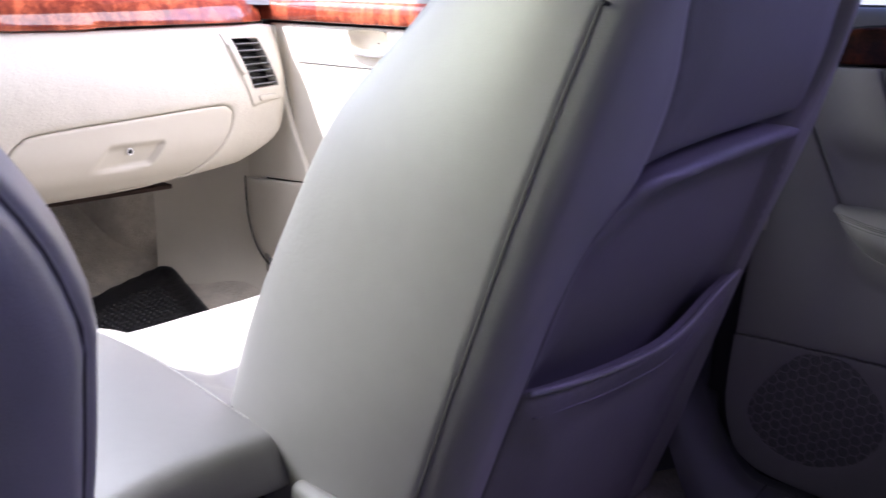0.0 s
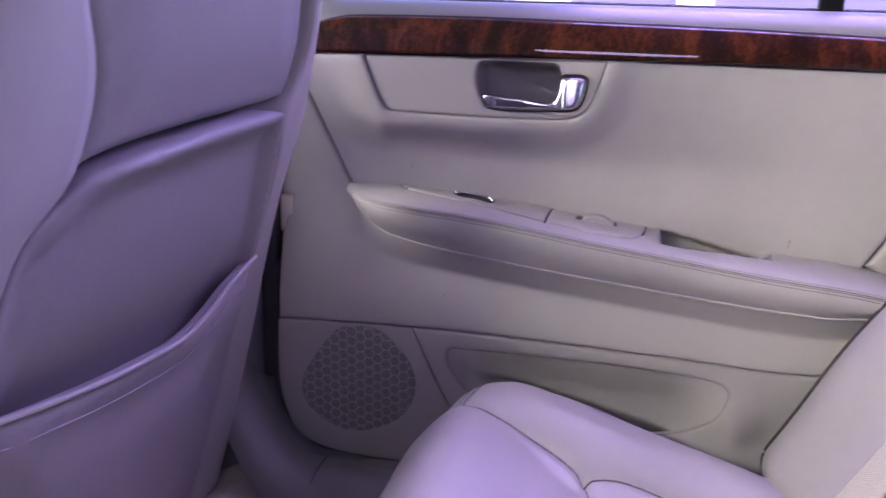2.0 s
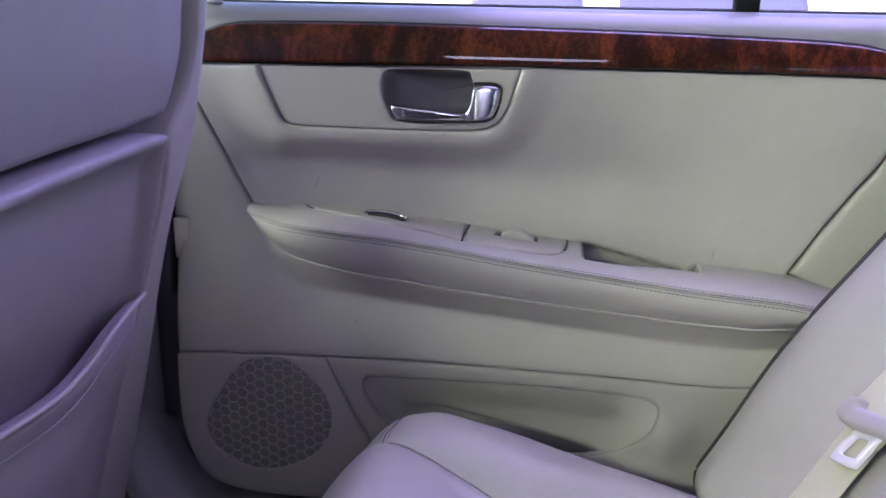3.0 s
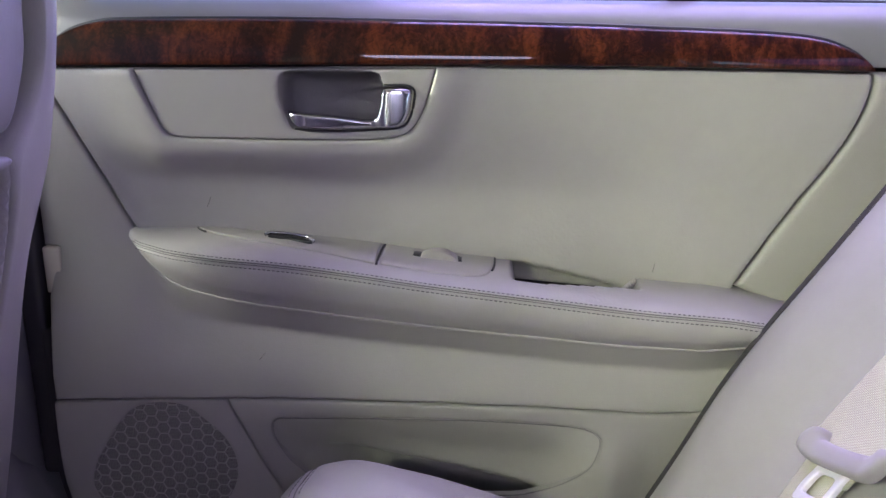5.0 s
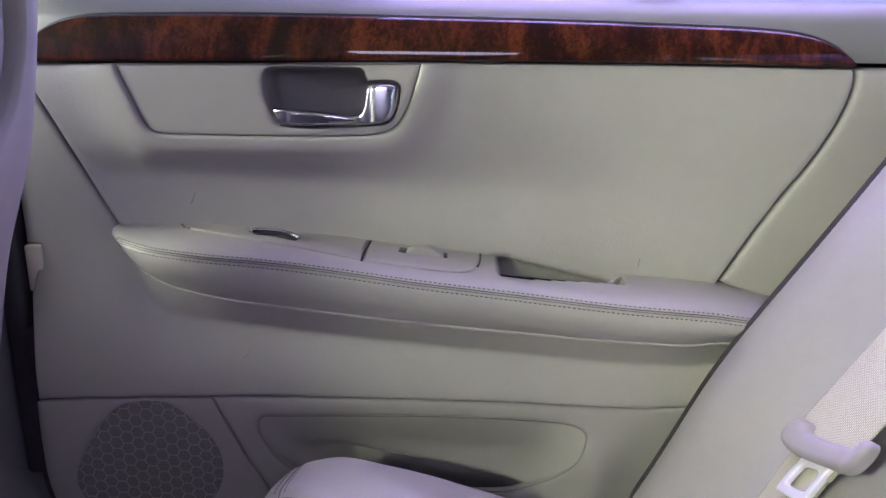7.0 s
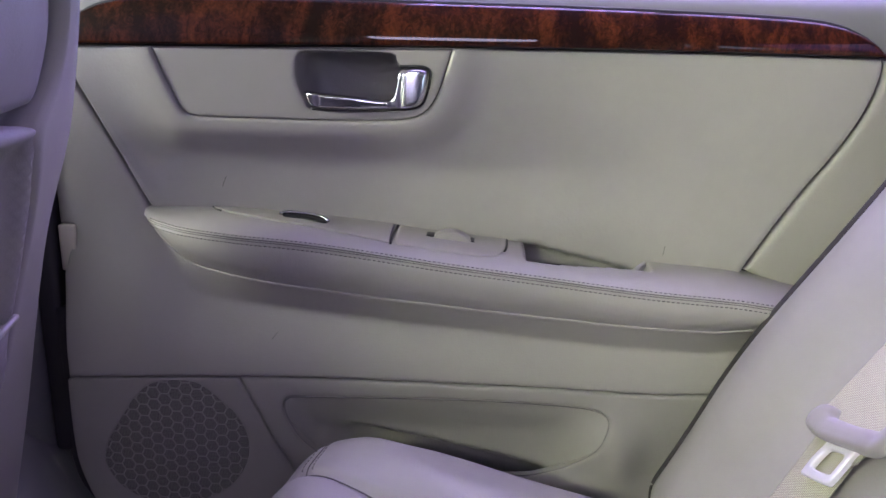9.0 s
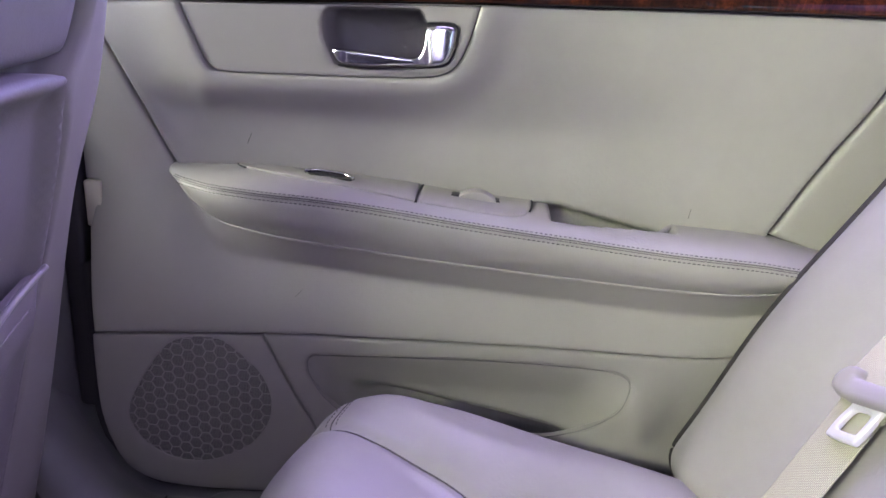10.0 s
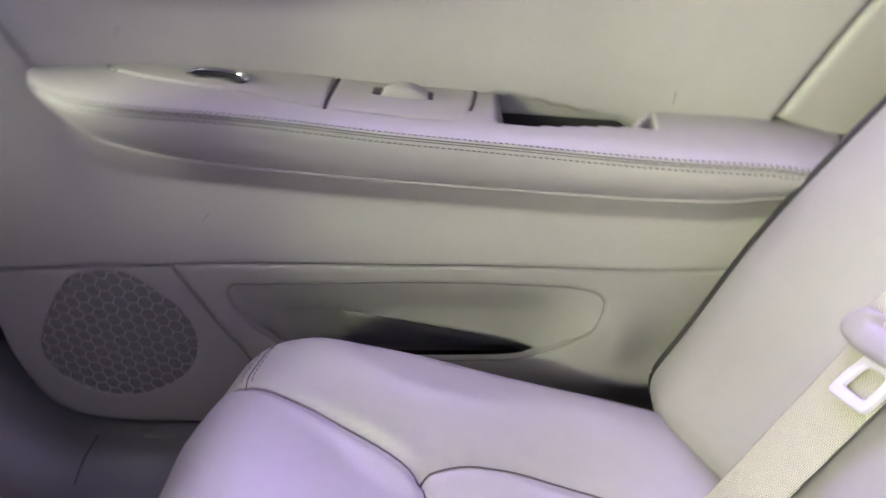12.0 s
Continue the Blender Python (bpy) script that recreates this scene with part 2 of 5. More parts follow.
ASPHALT = material("asphalt", (0.055, 0.054, 0.052), 0.9, grain=0.6, grain_size=0.012, mottle=0.25, mottle_size=0.4)


# ---- building helpers ----
def ease(t):
    t = np.clip(t, 0.0, 1.0)
    return t * t * (3.0 - 2.0 * t)


def curve(*pairs):
    """A smooth function through (u, v) pairs."""
    u, v = np.array([p[0] for p in pairs], float), np.array([p[1] for p in pairs], float)
    slope = np.gradient(v, u)

    def f(a):
        a = np.clip(np.asarray(a, float), u[0], u[-1])
        i = np.clip(np.searchsorted(u, a) - 1, 0, len(u) - 2)
        w = u[i + 1] - u[i]
        t = (a - u[i]) / w
        return ((1 + 2 * t) * (1 - t) ** 2 * v[i] + t * (1 - t) ** 2 * w * slope[i]
                + t * t * (3 - 2 * t) * v[i + 1] + t * t * (t - 1) * w * slope[i + 1])
    return f


def spline(points, closed=False, n=8):
    """A smooth line through points; a point with a 1 behind it is a sharp corner."""
    dim = 2 if closed or len(points[0]) < 4 else 3
    pts = [np.array(p[:dim], float) for p in points]
    sharp = [len(p) > dim and p[dim] == 1 for p in points]
    count = len(pts)
    out = []
    for i in range(count if closed else count - 1):
        j = (i + 1) % count
        a, b = pts[i], pts[j]
        before = pts[i - 1] if (closed or i > 0) and not sharp[i] else a - (b - a)
        after = pts[(j + 1) % count] if (closed or j < count - 1) and not sharp[j] else b + (b - a)
        for k in range(n):
            t = k / n
            ta, tb = (b - before) / 2, (after - a) / 2
            out.append((2 * t ** 3 - 3 * t * t + 1) * a + (t ** 3 - 2 * t * t + t) * ta + (3 * t * t - 2 * t ** 3) * b + (t ** 3 - t * t) * tb)
    if not closed:
        out.append(pts[-1])
    return np.array(out)


def resample(line, step, closed=False):
    line = np.asarray(line, float)
    if closed:
        line = np.vstack([line, line[:1]])
    seg = np.linalg.norm(np.diff(line, axis=0), axis=1)
    s = np.concatenate([[0], np.cumsum(seg)])
    n = max(4, int(round(s[-1] / step)))
    at = np.linspace(0, s[-1], n + 1)
    got = np.stack([np.interp(at, s, line[:, k]) for k in range(line.shape[1])], axis=1)
    return got[:-1] if closed else got


def distance(points, loop, closed=True):
    """Distance of 2D points from a line."""
    a = np.asarray(loop, float)
    b = np.roll(a, -1, axis=0) if closed else a[1:]
    a = a if closed else a[:-1]
    p = np.asarray(points, float)
    best = np.full(len(p), 1e9)
    for s, e in zip(a, b):
        d = e - s
        t = np.clip(((p - s) @ d) / max(d @ d, 1e-18), 0, 1)
        best = np.minimum(best, np.hypot(*(p - s - t[:, None] * d).T))
    return best


def inside(points, loop):
    p, a = np.asarray(points, float), np.asarray(loop, float)
    b = np.roll(a, -1, axis=0)
    odd = np.zeros(len(p), bool)
    for (x0, y0), (x1, y1) in zip(a, b):
        if y0 != y1:
            cross = ((y0 > p[:, 1]) != (y1 > p[:, 1])) & (p[:, 0] < (x1 - x0) * (p[:, 1] - y0) / (y1 - y0) + x0)
            odd ^= cross
    return odd


def inset(loop, gap):
    """A closed outline drawn in by a small gap."""
    p = np.asarray(loop, float)
    area = np.sum(p[:, 0] * np.roll(p[:, 1], -1) - np.roll(p[:, 0], -1) * p[:, 1])
    t = np.roll(p, -1, 0) - np.roll(p, 1, 0)
    n = np.stack([-t[:, 1], t[:, 0]], 1) * (1 if area > 0 else -1)
    return p + gap * n / np.maximum(np.linalg.norm(n, axis=1), 1e-12)[:, None]


def finish(name, data, mat, parent=None, label="", smooth=True):
    ob = new(name, data)
    data.materials.append(mat)
    if smooth:
        data.polygons.foreach_set("use_smooth", [True] * len(data.polygons))
    if parent is not None:
        ob.parent = parent
        if parent.type == "EMPTY":
            ob.matrix_parent_inverse = Matrix.Translation(parent.location).inverted()
    return tagged(ob, label)


def part(name, bm, mat, parent=None, label="", smooth=True):
    """Links a bmesh as one mesh object under a thing or a part."""
    bmesh.ops.recalc_face_normals(bm, faces=bm.faces)
    data = bpy.data.meshes.new(name)
    bm.to_mesh(data)
    bm.free()
    return finish(name, data, mat, parent, label, smooth)


def raw(name, verts, faces, mat, parent=None, label="", smooth=True):
    data = bpy.data.meshes.new(name)
    data.from_pydata([tuple(map(float, v)) for v in verts], [], [tuple(map(int, f)) for f in faces])
    data.update()
    return finish(name, data, mat, parent, label, smooth)


def thing(name, at, label, category, group="", kind=""):
    """An Empty at the base of a thing, which parents its parts."""
    ob = new(name)
    ob.location = at
    ob.empty_display_size = 0.02
    return tagged(ob, label, category, group, kind)


def panel(name, outline, place, mat, parent=None, label="", roll=0.003, depth=0.008, step=0.006, holes=(), relief=None, gap=0.0007):
    """A padded or moulded panel: fills a closed outline with a fine mesh, rolls its rim back and gives it an edge.
    place(u, v, h) puts plane points and heights into the world."""
    from mathutils.geometry import delaunay_2d_cdt
    outline = inset(outline, gap)
    loops = [resample(outline, step * 0.6, True)] + [resample(h, step * 0.5, True) for h in holes]
    lo, hi = loops[0].min(0), loops[0].max(0)
    gu, gv = np.meshgrid(np.arange(lo[0], hi[0], step), np.arange(lo[1], hi[1], step * 0.87))
    gu = gu + (np.arange(gu.shape[0]) % 2)[:, None] * step * 0.5
    grid = np.stack([gu.ravel(), gv.ravel()], 1)

    def within(p):
        keep = inside(p, loops[0])
        for h in loops[1:]:
            keep &= ~inside(p, h)
        return keep

    def rim(p):
        d = distance(p, loops[0])
        for h in loops[1:]:
            d = np.minimum(d, distance(p, h))
        return d

    rings = []
    for loop in loops:
        tangent = np.roll(loop, -1, 0) - np.roll(loop, 1, 0)
        normal = np.stack([-tangent[:, 1], tangent[:, 0]], 1)
        normal /= np.maximum(np.linalg.norm(normal, axis=1), 1e-12)[:, None]
        for share in (0.3, 0.9):
            for side in (1, -1):
                ring = loop + side * normal * roll * share
                ring = ring[within(ring)]
                if len(ring):
                    rings.append(ring[rim(ring) > roll * share * 0.93])
    grid = grid[within(grid)]
    grid = grid[rim(grid) > max(roll * 1.2, step * 0.4)]
    flat = np.vstack(loops + rings + [grid])
    edges, start = [], 0
    for loop in loops:
        n = len(loop)
        edges += [(start + i, start + (i + 1) % n) for i in range(n)]
        start += n
    v2, _, faces, *_ = delaunay_2d_cdt([Vector(p) for p in flat], edges, [], 0, 1e-7)
    v2 = np.array([tuple(v) for v in v2])
    tri = [f for f in faces if len(f) == 3]
    mid = v2[np.array(tri)].mean(1)
    tri = [f for f, k in zip(tri, within(mid)) if k]
    d = rim(v2)
    t = np.clip(1 - d / roll, 0, 1)
    h = -roll * (1 - np.sqrt(np.maximum(0, 1 - t * t)))
    if relief is not None:
        h = h + relief(v2[:, 0], v2[:, 1], d)
    verts = np.stack(place(v2[:, 0], v2[:, 1], h), 1)
    back = np.stack(place(v2[:, 0], v2[:, 1], h - depth), 1)
    count = {}
    for f in tri:
        for a, b in zip(f, f[1:] + f[:1]):
            key = (min(a, b), max(a, b))
            count[key] = count.get(key, 0) + 1
    border = [k for k, c in count.items() if c == 1]
    index = {}
    extra = []
    for a, b in border:
        for i in (a, b):
            if i not in index:
                index[i] = len(v2) + len(extra)
                extra.append(back[i])
    all_faces = [tuple(f) for f in tri] + [(a, b, index[b], index[a]) for a, b in border]
    bm = bmesh.new()
    bv = [bm.verts.new(v) for v in np.vstack([verts, np.array(extra)])]
    for f in all_faces:
        try:
            bm.faces.new([bv[i] for i in f])
        except ValueError:
            pass
    return part(name, bm, mat, parent, label)


def sheet(name, rows, mat, parent=None, label="", close_u=False, close_v=False, caps=False):
    """A quad sheet through rows of points."""
    grid = np.asarray(rows, float)
    nu, nv = grid.shape[:2]
    faces = []
    for i in range(nu if close_u else nu - 1):
        for j in range(nv if close_v else nv - 1):
            i2, j2 = (i + 1) % nu, (j + 1) % nv
            faces.append((i * nv + j, i2 * nv + j, i2 * nv + j2, i * nv + j2))
    if caps:
        faces.append(tuple(range(nv)))
        faces.append(tuple((nu - 1) * nv + j for j in reversed(range(nv))))
    bm = bmesh.new()
    bv = [bm.verts.new(v) for v in grid.reshape(-1, 3)]
    for f in faces:
        bm.faces.new([bv[i] for i in f])
    return part(name, bm, mat, parent, label)


def tube(name, line, radius, mat, parent=None, label="", sides=8, closed=False):
    """A round cord along a line of 3D points."""
    p = np.asarray(line, float)
    tangent = np.gradient(p, axis=0)
    if closed:
        tangent = np.roll(p, -1, 0) - np.roll(p, 1, 0)
    tangent /= np.linalg.norm(tangent, axis=1)[:, None]
    up = np.where(np.abs(tangent[:, 2:3]) > 0.97, np.array([[1.0, 0, 0]]), np.array([[0, 0, 1.0]]))
    a = np.cross(tangent, up)
    a /= np.linalg.norm(a, axis=1)[:, None]
    b = np.cross(tangent, a)
    ang = np.linspace(0, 2 * np.pi, sides, endpoint=False)
    rows = [p[i] + radius * (np.cos(ang)[:, None] * a[i] + np.sin(ang)[:, None] * b[i]) for i in range(len(p))]
    return sheet(name, rows, mat, parent, label, close_u=closed, close_v=True, caps=not closed)


def box_bm(x0, x1, y0, y1, z0, z1, r=0.0, seg=3):
    bm = bmesh.new()
    bmesh.ops.create_cube(bm, size=1.0)
    for v in bm.verts:
        v.co = Vector(((x0 + x1) / 2 + v.co.x * (x1 - x0), (y0 + y1) / 2 + v.co.y * (y1 - y0), (z0 + z1) / 2 + v.co.z * (z1 - z0)))
    if r:
        bmesh.ops.bevel(bm, geom=bm.edges[:], offset=r, segments=seg, profile=0.5, affect="EDGES")
    return bm


def stitches(name, line, lift, mat, parent, label="", pitch=0.0043, length=0.0028, width=0.0009):
    """A row of short stitches along a line of 3D points; lift is the way out of the surface."""
    p = resample(line, pitch)
    verts, faces = [], []
    lift = np.asarray(lift, float)
    lift = lift / np.linalg.norm(lift)
    for a, b in zip(p[:-1], p[1:]):
        d = (b - a) / max(np.linalg.norm(b - a), 1e-9)
        c = np.cross(d, lift)
        m = (a + b) / 2
        k = len(verts)
        for s, w, up in ((-1, 1, 0), (1, 1, 0), (1, -1, 0), (-1, -1, 0), (-0.6, 0.5, 1), (0.6, 0.5, 1), (0.6, -0.5, 1), (-0.6, -0.5, 1)):
            verts.append(m + d * s * length / 2 + c * w * width / 2 + lift * (up * 0.0007 - 0.0002))
        faces += [(k + 4, k + 5, k + 6, k + 7)] + [(k + i, k + (i + 1) % 4, k + 4 + (i + 1) % 4, k + 4 + i) for i in range(4)]
    return tagged(raw(name, verts, faces, mat, parent, label), kind="stuff")


# ---- the rear door, whose inner face lies near y = 0 ----
def door_face(depth):
    """Puts (x, z, height) on a door surface of the given depth function, height towards the cabin."""
    return lambda x, z, h: (x, depth(x, z) - h, z)


INSERT = spline([(0.021, 0.6545, 1), (0.029, 0.633), (0.036, 0.617), (0.044, 0.601), (0.058, 0.594), (0.107, 0.593), (0.189, 0.593), (0.243, 0.595),
                 (0.263, 0.600), (0.273, 0.610), (0.281, 0.627), (0.290, 0.658, 1)], True)
HANDLE_CUP = spline([(0.150, 0.640), (0.152, 0.650), (0.162, 0.6535), (0.192, 0.654), (0.231, 0.654), (0.240, 0.651), (0.243, 0.643), (0.261, 0.6425), (0.2705, 0.640),
                     (0.2715, 0.634), (0.268, 0.617), (0.261, 0.6065), (0.240, 0.6035), (0.190, 0.601), (0.164, 0.603), (0.157, 0.612), (0.151, 0.627)], True)
POCKET = spline([(0.132, 0.314), (0.138, 0.3205), (0.151, 0.321), (0.219, 0.323), (0.320, 0.3245), (0.398, 0.3225), (0.436, 0.319), (0.450, 0.311), (0.449, 0.297),
                 (0.440, 0.277), (0.420, 0.259), (0.393, 0.249), (0.356, 0.244), (0.240, 0.243), (0.180, 0.248), (0.160, 0.262), (0.145, 0.277), (0.134, 0.298)], True)

arm_back_z = curve((-0.012, 0.4985), (-0.005, 0.4995), (0.02, 0.5025), (0.067, 0.504), (0.122, 0.501), (0.203, 0.495), (0.29, 0.485), (0.36, 0.479), (0.477, 0.464), (0.571, 0.455), (0.604, 0.447), (0.62, 0.440))
arm_ridge_z = curve((-0.012, 0.4985), (-0.005, 0.4995), (0.02, 0.4985), (0.04, 0.4965), (0.087, 0.4952), (0.138, 0.4940), (0.213, 0.4875), (0.289, 0.4782), (0.364, 0.4699), (0.465, 0.4591), (0.555, 0.4518), (0.62, 0.444))
arm_ridge_y = curve((-0.012, 0.022), (-0.005, 0.008), (0.01, -0.010), (0.03, -0.021), (0.06, -0.032), (0.1, -0.043), (0.2, -0.051), (0.4, -0.053), (0.55, -0.052), (0.592, -0.049), (0.607, -0.038), (0.615, -0.016), (0.62, 0.0))
arm_low_z = curve((-0.012, 0.4975), (-0.005, 0.4965), (0.006, 0.488), (0.014, 0.4775), (0.028, 0.464), (0.048, 0.4545), (0.077, 0.4495), (0.106, 0.4462), (0.145, 0.4425), (0.1836, 0.4388), (0.222, 0.4352), (0.261, 0.4318), (0.300, 0.4285), (0.339, 0.4250), (0.40, 0.4202), (0.4518, 0.4162), (0.50, 0.4140), (0.54, 0.4130), (0.572, 0.4165), (0.62, 0.420))


DIAGONAL = np.array([(-0.080, 0.665), (-0.059, 0.623), (-0.028, 0.561), (0.002, 0.502)])


def joint_y(z):
    return 0.004 + 0.006 * ease((0.65 - z) / 0.15)


def door_base(z):
    return 0.003 + 0.013 * ease((0.655 - z) / 0.12) - 0.006 * ease((0.56 - z) / 0.08)


def upper_depth(x, z):
    base = door_base(z)
    d = distance(np.stack([np.atleast_1d(x), np.atleast_1d(z)], 1), INSERT)
    near = np.exp(-(np.maximum(d - 0.008, 0) / 0.021) ** 2)
    hollow = 0.0012 * np.exp(-((d - 0.030) / 0.014) ** 2) * ease((0.605 - z) / 0.03) * ease((x - 0.03) / 0.05)
    y = base * (1 - near) - 0.0095 * near + hollow
    e = distance(np.stack([np.atleast_1d(x), np.atleast_1d(z)], 1), DIAGONAL, False)
    # plane facet that climbs from the diagonal joint to the handle plate
    t = ease(e / np.maximum(e + d, 1e-6))
    facet = ease((z - 0.548) / 0.045) * ease((0.062 - x) / 0.030)
    y = y * (1 - facet) + (joint_y(z) * (1 - t) - 0.0105 * t) * facet
    w = np.exp(-(e / 0.010) ** 2)
    # hollow behind the pull recess of the armrest
    y = y + 0.030 * ease((x - 0.352) / 0.006) * ease((0.476 - x) / 0.02) * ease((arm_back_z(x) + 0.001 - 0.10 * (x - 0.355) - z) / 0.006)
    return y * (1 - w) + joint_y(z) * w


def arm_foot_y(x):
    """Depth of the armrest's lower rim."""
    ridge = arm_ridge_y(x)
    return ridge + np.minimum(0.016, 0.35 * (0.024 - ridge))


def mid_depth(x, z):
    """Panel that hangs from the armrest's rim, rolls inwards below it and then runs down flat."""
    top = np.where(x < -0.004, 0.497, arm_low_z(np.maximum(x, -0.004)))
    flat = 0.006 - 0.026 * ease((top - z) / np.maximum(top - 0.345, 0.02)) + 0.002 * ease(-x / 0.05)
    rim = arm_foot_y(np.maximum(x, -0.004)) + 0.0055
    s = np.clip((top - z) / 0.035, 0.0, 1.0)
    rolled = np.minimum(flat, rim + (flat - rim) * s ** 1.4)
    k = ease((x - 0.004) / 0.03)
    y = flat * (1 - k) + rolled * k
    w = np.exp(-(distance(np.stack([np.atleast_1d(x), np.atleast_1d(z)], 1), DIAGONAL, False) / 0.022) ** 2)
    return y * (1 - w) + joint_y(z) * w


def low_depth(x, z):
    bulge = 0.014 * np.exp(-((x - 0.462) / 0.026) ** 2 - ((z - 0.272) / 0.036) ** 2) + 0.012 * np.exp(-((z - 0.225) / 0.02) ** 2) * ease((x - 0.14) / 0.05)
    return -0.020 + 0.006 * ease((0.34 - z) / 0.18) - bulge


def sill_profile():
    return [(0.007, 0.662), (0.0055, 0.672), (0.0065, 0.690), (0.009, 0.6990), (0.015, 0.7065), (0.023, 0.7120), (0.033, 0.7147), (0.046, 0.7156), (0.056, 0.7138), (0.060, 0.706), (0.060, 0.64)]


def rear_door():
    door = thing("car_door", (0.25, 0.03, 0.12), "closed rear car door with grey-beige leather trim and burl wood inlay", "car door")
    # painted shell behind the trim, in two stepped slabs
    shell = box_bm(-0.10, 0.95, 0.054, 0.085, 0.13, 0.690, 0.006)
    part("door_shell", shell, GAP, door, "dark foam-backed inner shell of the door")
    prof = spline([p for p in sill_profile()], n=5)
    xs = np.linspace(-0.13, 0.95, 60)
    sheet("upper_trim", [[(x, p[0], p[1]) for p in prof] for x in xs], SILL_TRIM, door, "soft grey window sill trim")
    wood = spline([(-0.072, 0.655, 1), (-0.064, 0.666), (-0.052, 0.677), (-0.036, 0.687), (-0.014, 0.6935), (0.02, 0.6965), (0.138, 0.698), (0.261, 0.697), (0.406, 0.695), (0.502, 0.6925),
                   (0.574, 0.690), (0.617, 0.6855), (0.645, 0.6755), (0.657, 0.667), (0.663, 0.659, 1), (0.505, 0.6605), (0.290, 0.6600), (0.10, 0.6575)], True)
    centre = curve((-0.08, 0.660), (0.0, 0.666), (0.25, 0.6685), (0.5, 0.6675), (0.67, 0.661))
    convex = lambda x, z: -0.0115 + 0.0075 * ((z - centre(x)) / 0.030) ** 2 + 0.18 * (z - centre(x))
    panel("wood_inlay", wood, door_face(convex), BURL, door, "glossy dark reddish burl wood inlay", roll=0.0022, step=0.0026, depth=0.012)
    panel("inlay_gasket", spline([(-0.075, 0.6535, 1), (-0.066, 0.667), (-0.053, 0.679), (-0.037, 0.689), (-0.014, 0.6957), (0.02, 0.6988), (0.138, 0.7003), (0.261, 0.6993), (0.406, 0.6973),
                                  (0.502, 0.6948), (0.574, 0.6923), (0.618, 0.6878), (0.647, 0.6775), (0.659, 0.6685), (0.6655, 0.6575, 1), (0.505, 0.6590), (0.290, 0.6585), (0.10, 0.656)], True),
          door_face(lambda x, z: 0.0025 + 0 * x), BLACK, door, "thin black gasket round the inlay", roll=0.001, step=0.012, depth=0.01)
    # leather above the armrest, with the opening for the handle plate
    upper = spline([(-0.078, 0.6545, 1), (0.10, 0.6565), (0.29, 0.6595), (0.505, 0.660), (0.664, 0.6585, 1), (0.667, 0.650), (0.665, 0.630), (0.657, 0.603), (0.642, 0.571), (0.621, 0.539),
                    (0.595, 0.500), (0.571, 0.458), (0.560, 0.435, 1), (0.3, 0.455), (0.03, 0.475, 1), (0.002, 0.502), (-0.028, 0.561), (-0.059, 0.623)], True)
    panel("upper_panel", upper, door_face(upper_depth), LEATHER, door, "smooth grey-beige leather upper panel", roll=0.003, step=0.0055, holes=[INSERT])
    plate = panel("handle_plate", INSERT, door_face(lambda x, z: -0.0082 + 0 * x), VINYL, door, "flat smooth plate round the handle", roll=0.0016, step=0.006, holes=[HANDLE_CUP])
    # handle bowl
    loop = resample(HANDLE_CUP, 0.004, True)
    mid = np.array([0.205, 0.630])
    rows = []
    for shrink, y in ((0.0, -0.0082), (0.012, -0.0072), (0.03, -0.002), (0.05, 0.008), (0.08, 0.022), (0.14, 0.033), (0.4, 0.038), (0.999, 0.039)):
        rows.append([(mid[0] + (p[0] - mid[0]) * (1 - shrink), y, mid[1] + (p[1] - mid[1]) * (1 - shrink)) for p in loop])
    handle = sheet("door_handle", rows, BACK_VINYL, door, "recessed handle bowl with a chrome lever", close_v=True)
    lever = spline([(0.1575, 0.6185, 1), (0.178, 0.6175), (0.205, 0.6150), (0.228, 0.6125), (0.2365, 0.6150), (0.2405, 0.624), (0.2425, 0.637), (0.2460, 0.6405), (0.262, 0.6410), (0.2685, 0.6385),
                    (0.2685, 0.630), (0.2660, 0.6175), (0.2590, 0.6085), (0.240, 0.6055), (0.190, 0.6035), (0.166, 0.6050), (0.1585, 0.6115)], True)

    def shine(x, z):
        """Bar that leans inwards at the bottom and swells into a rounded block."""
        bar = -0.0145 + 0.02 * np.maximum(0.6165 - z, -0.002) - 6.0 * np.maximum(0.6165 - z - 0.006, 0) ** 2 + 0.008 * ease((0.172 - x) / 0.02)
        block = -0.0200 + 0.15 * (z - 0.615) + 7.0 * (x - 0.2520) ** 2
        t = ease((x - 0.232) / 0.014)
        return bar * (1 - t) + block * t
    panel("lever", lever, door_face(shine), CHROME, handle, "bright chrome pull lever", roll=0.0018, step=0.003, depth=0.012)
    tube("lever_gasket", [(p[0], -0.0082, p[1]) for p in resample(spline([(0.243, 0.6425), (0.262, 0.6428), (0.2700, 0.6395), (0.2705, 0.631), (0.2675, 0.617), (0.260, 0.6068), (0.24, 0.6038), (0.19, 0.6015), (0.164, 0.6035)]), 0.003)],
         0.0011, BLACK, handle, "black rim below the lever")
    # lower half of the card
    mid_out = spline([(-0.085, 0.3315, 1), (-0.0855, 0.40), (-0.0865, 0.436, 1), (-0.081, 0.460), (-0.076, 0.483, 1), (-0.090, 0.484, 1), (-0.0905, 0.58), (-0.091, 0.653, 1), (-0.080, 0.653, 1), (-0.060, 0.623), (-0.029, 0.561),
                      (0.001, 0.502), (0.012, 0.484), (0.03, 0.474), (0.075, 0.462), (0.2, 0.449), (0.37, 0.432), (0.56, 0.424), (0.66, 0.43, 1), (0.64, 0.40), (0.615, 0.347, 1), (0.525, 0.3395), (0.477, 0.3385),
                      (0.369, 0.3415), (0.183, 0.3425), (0.088, 0.3405), (0.011, 0.3375)], True)
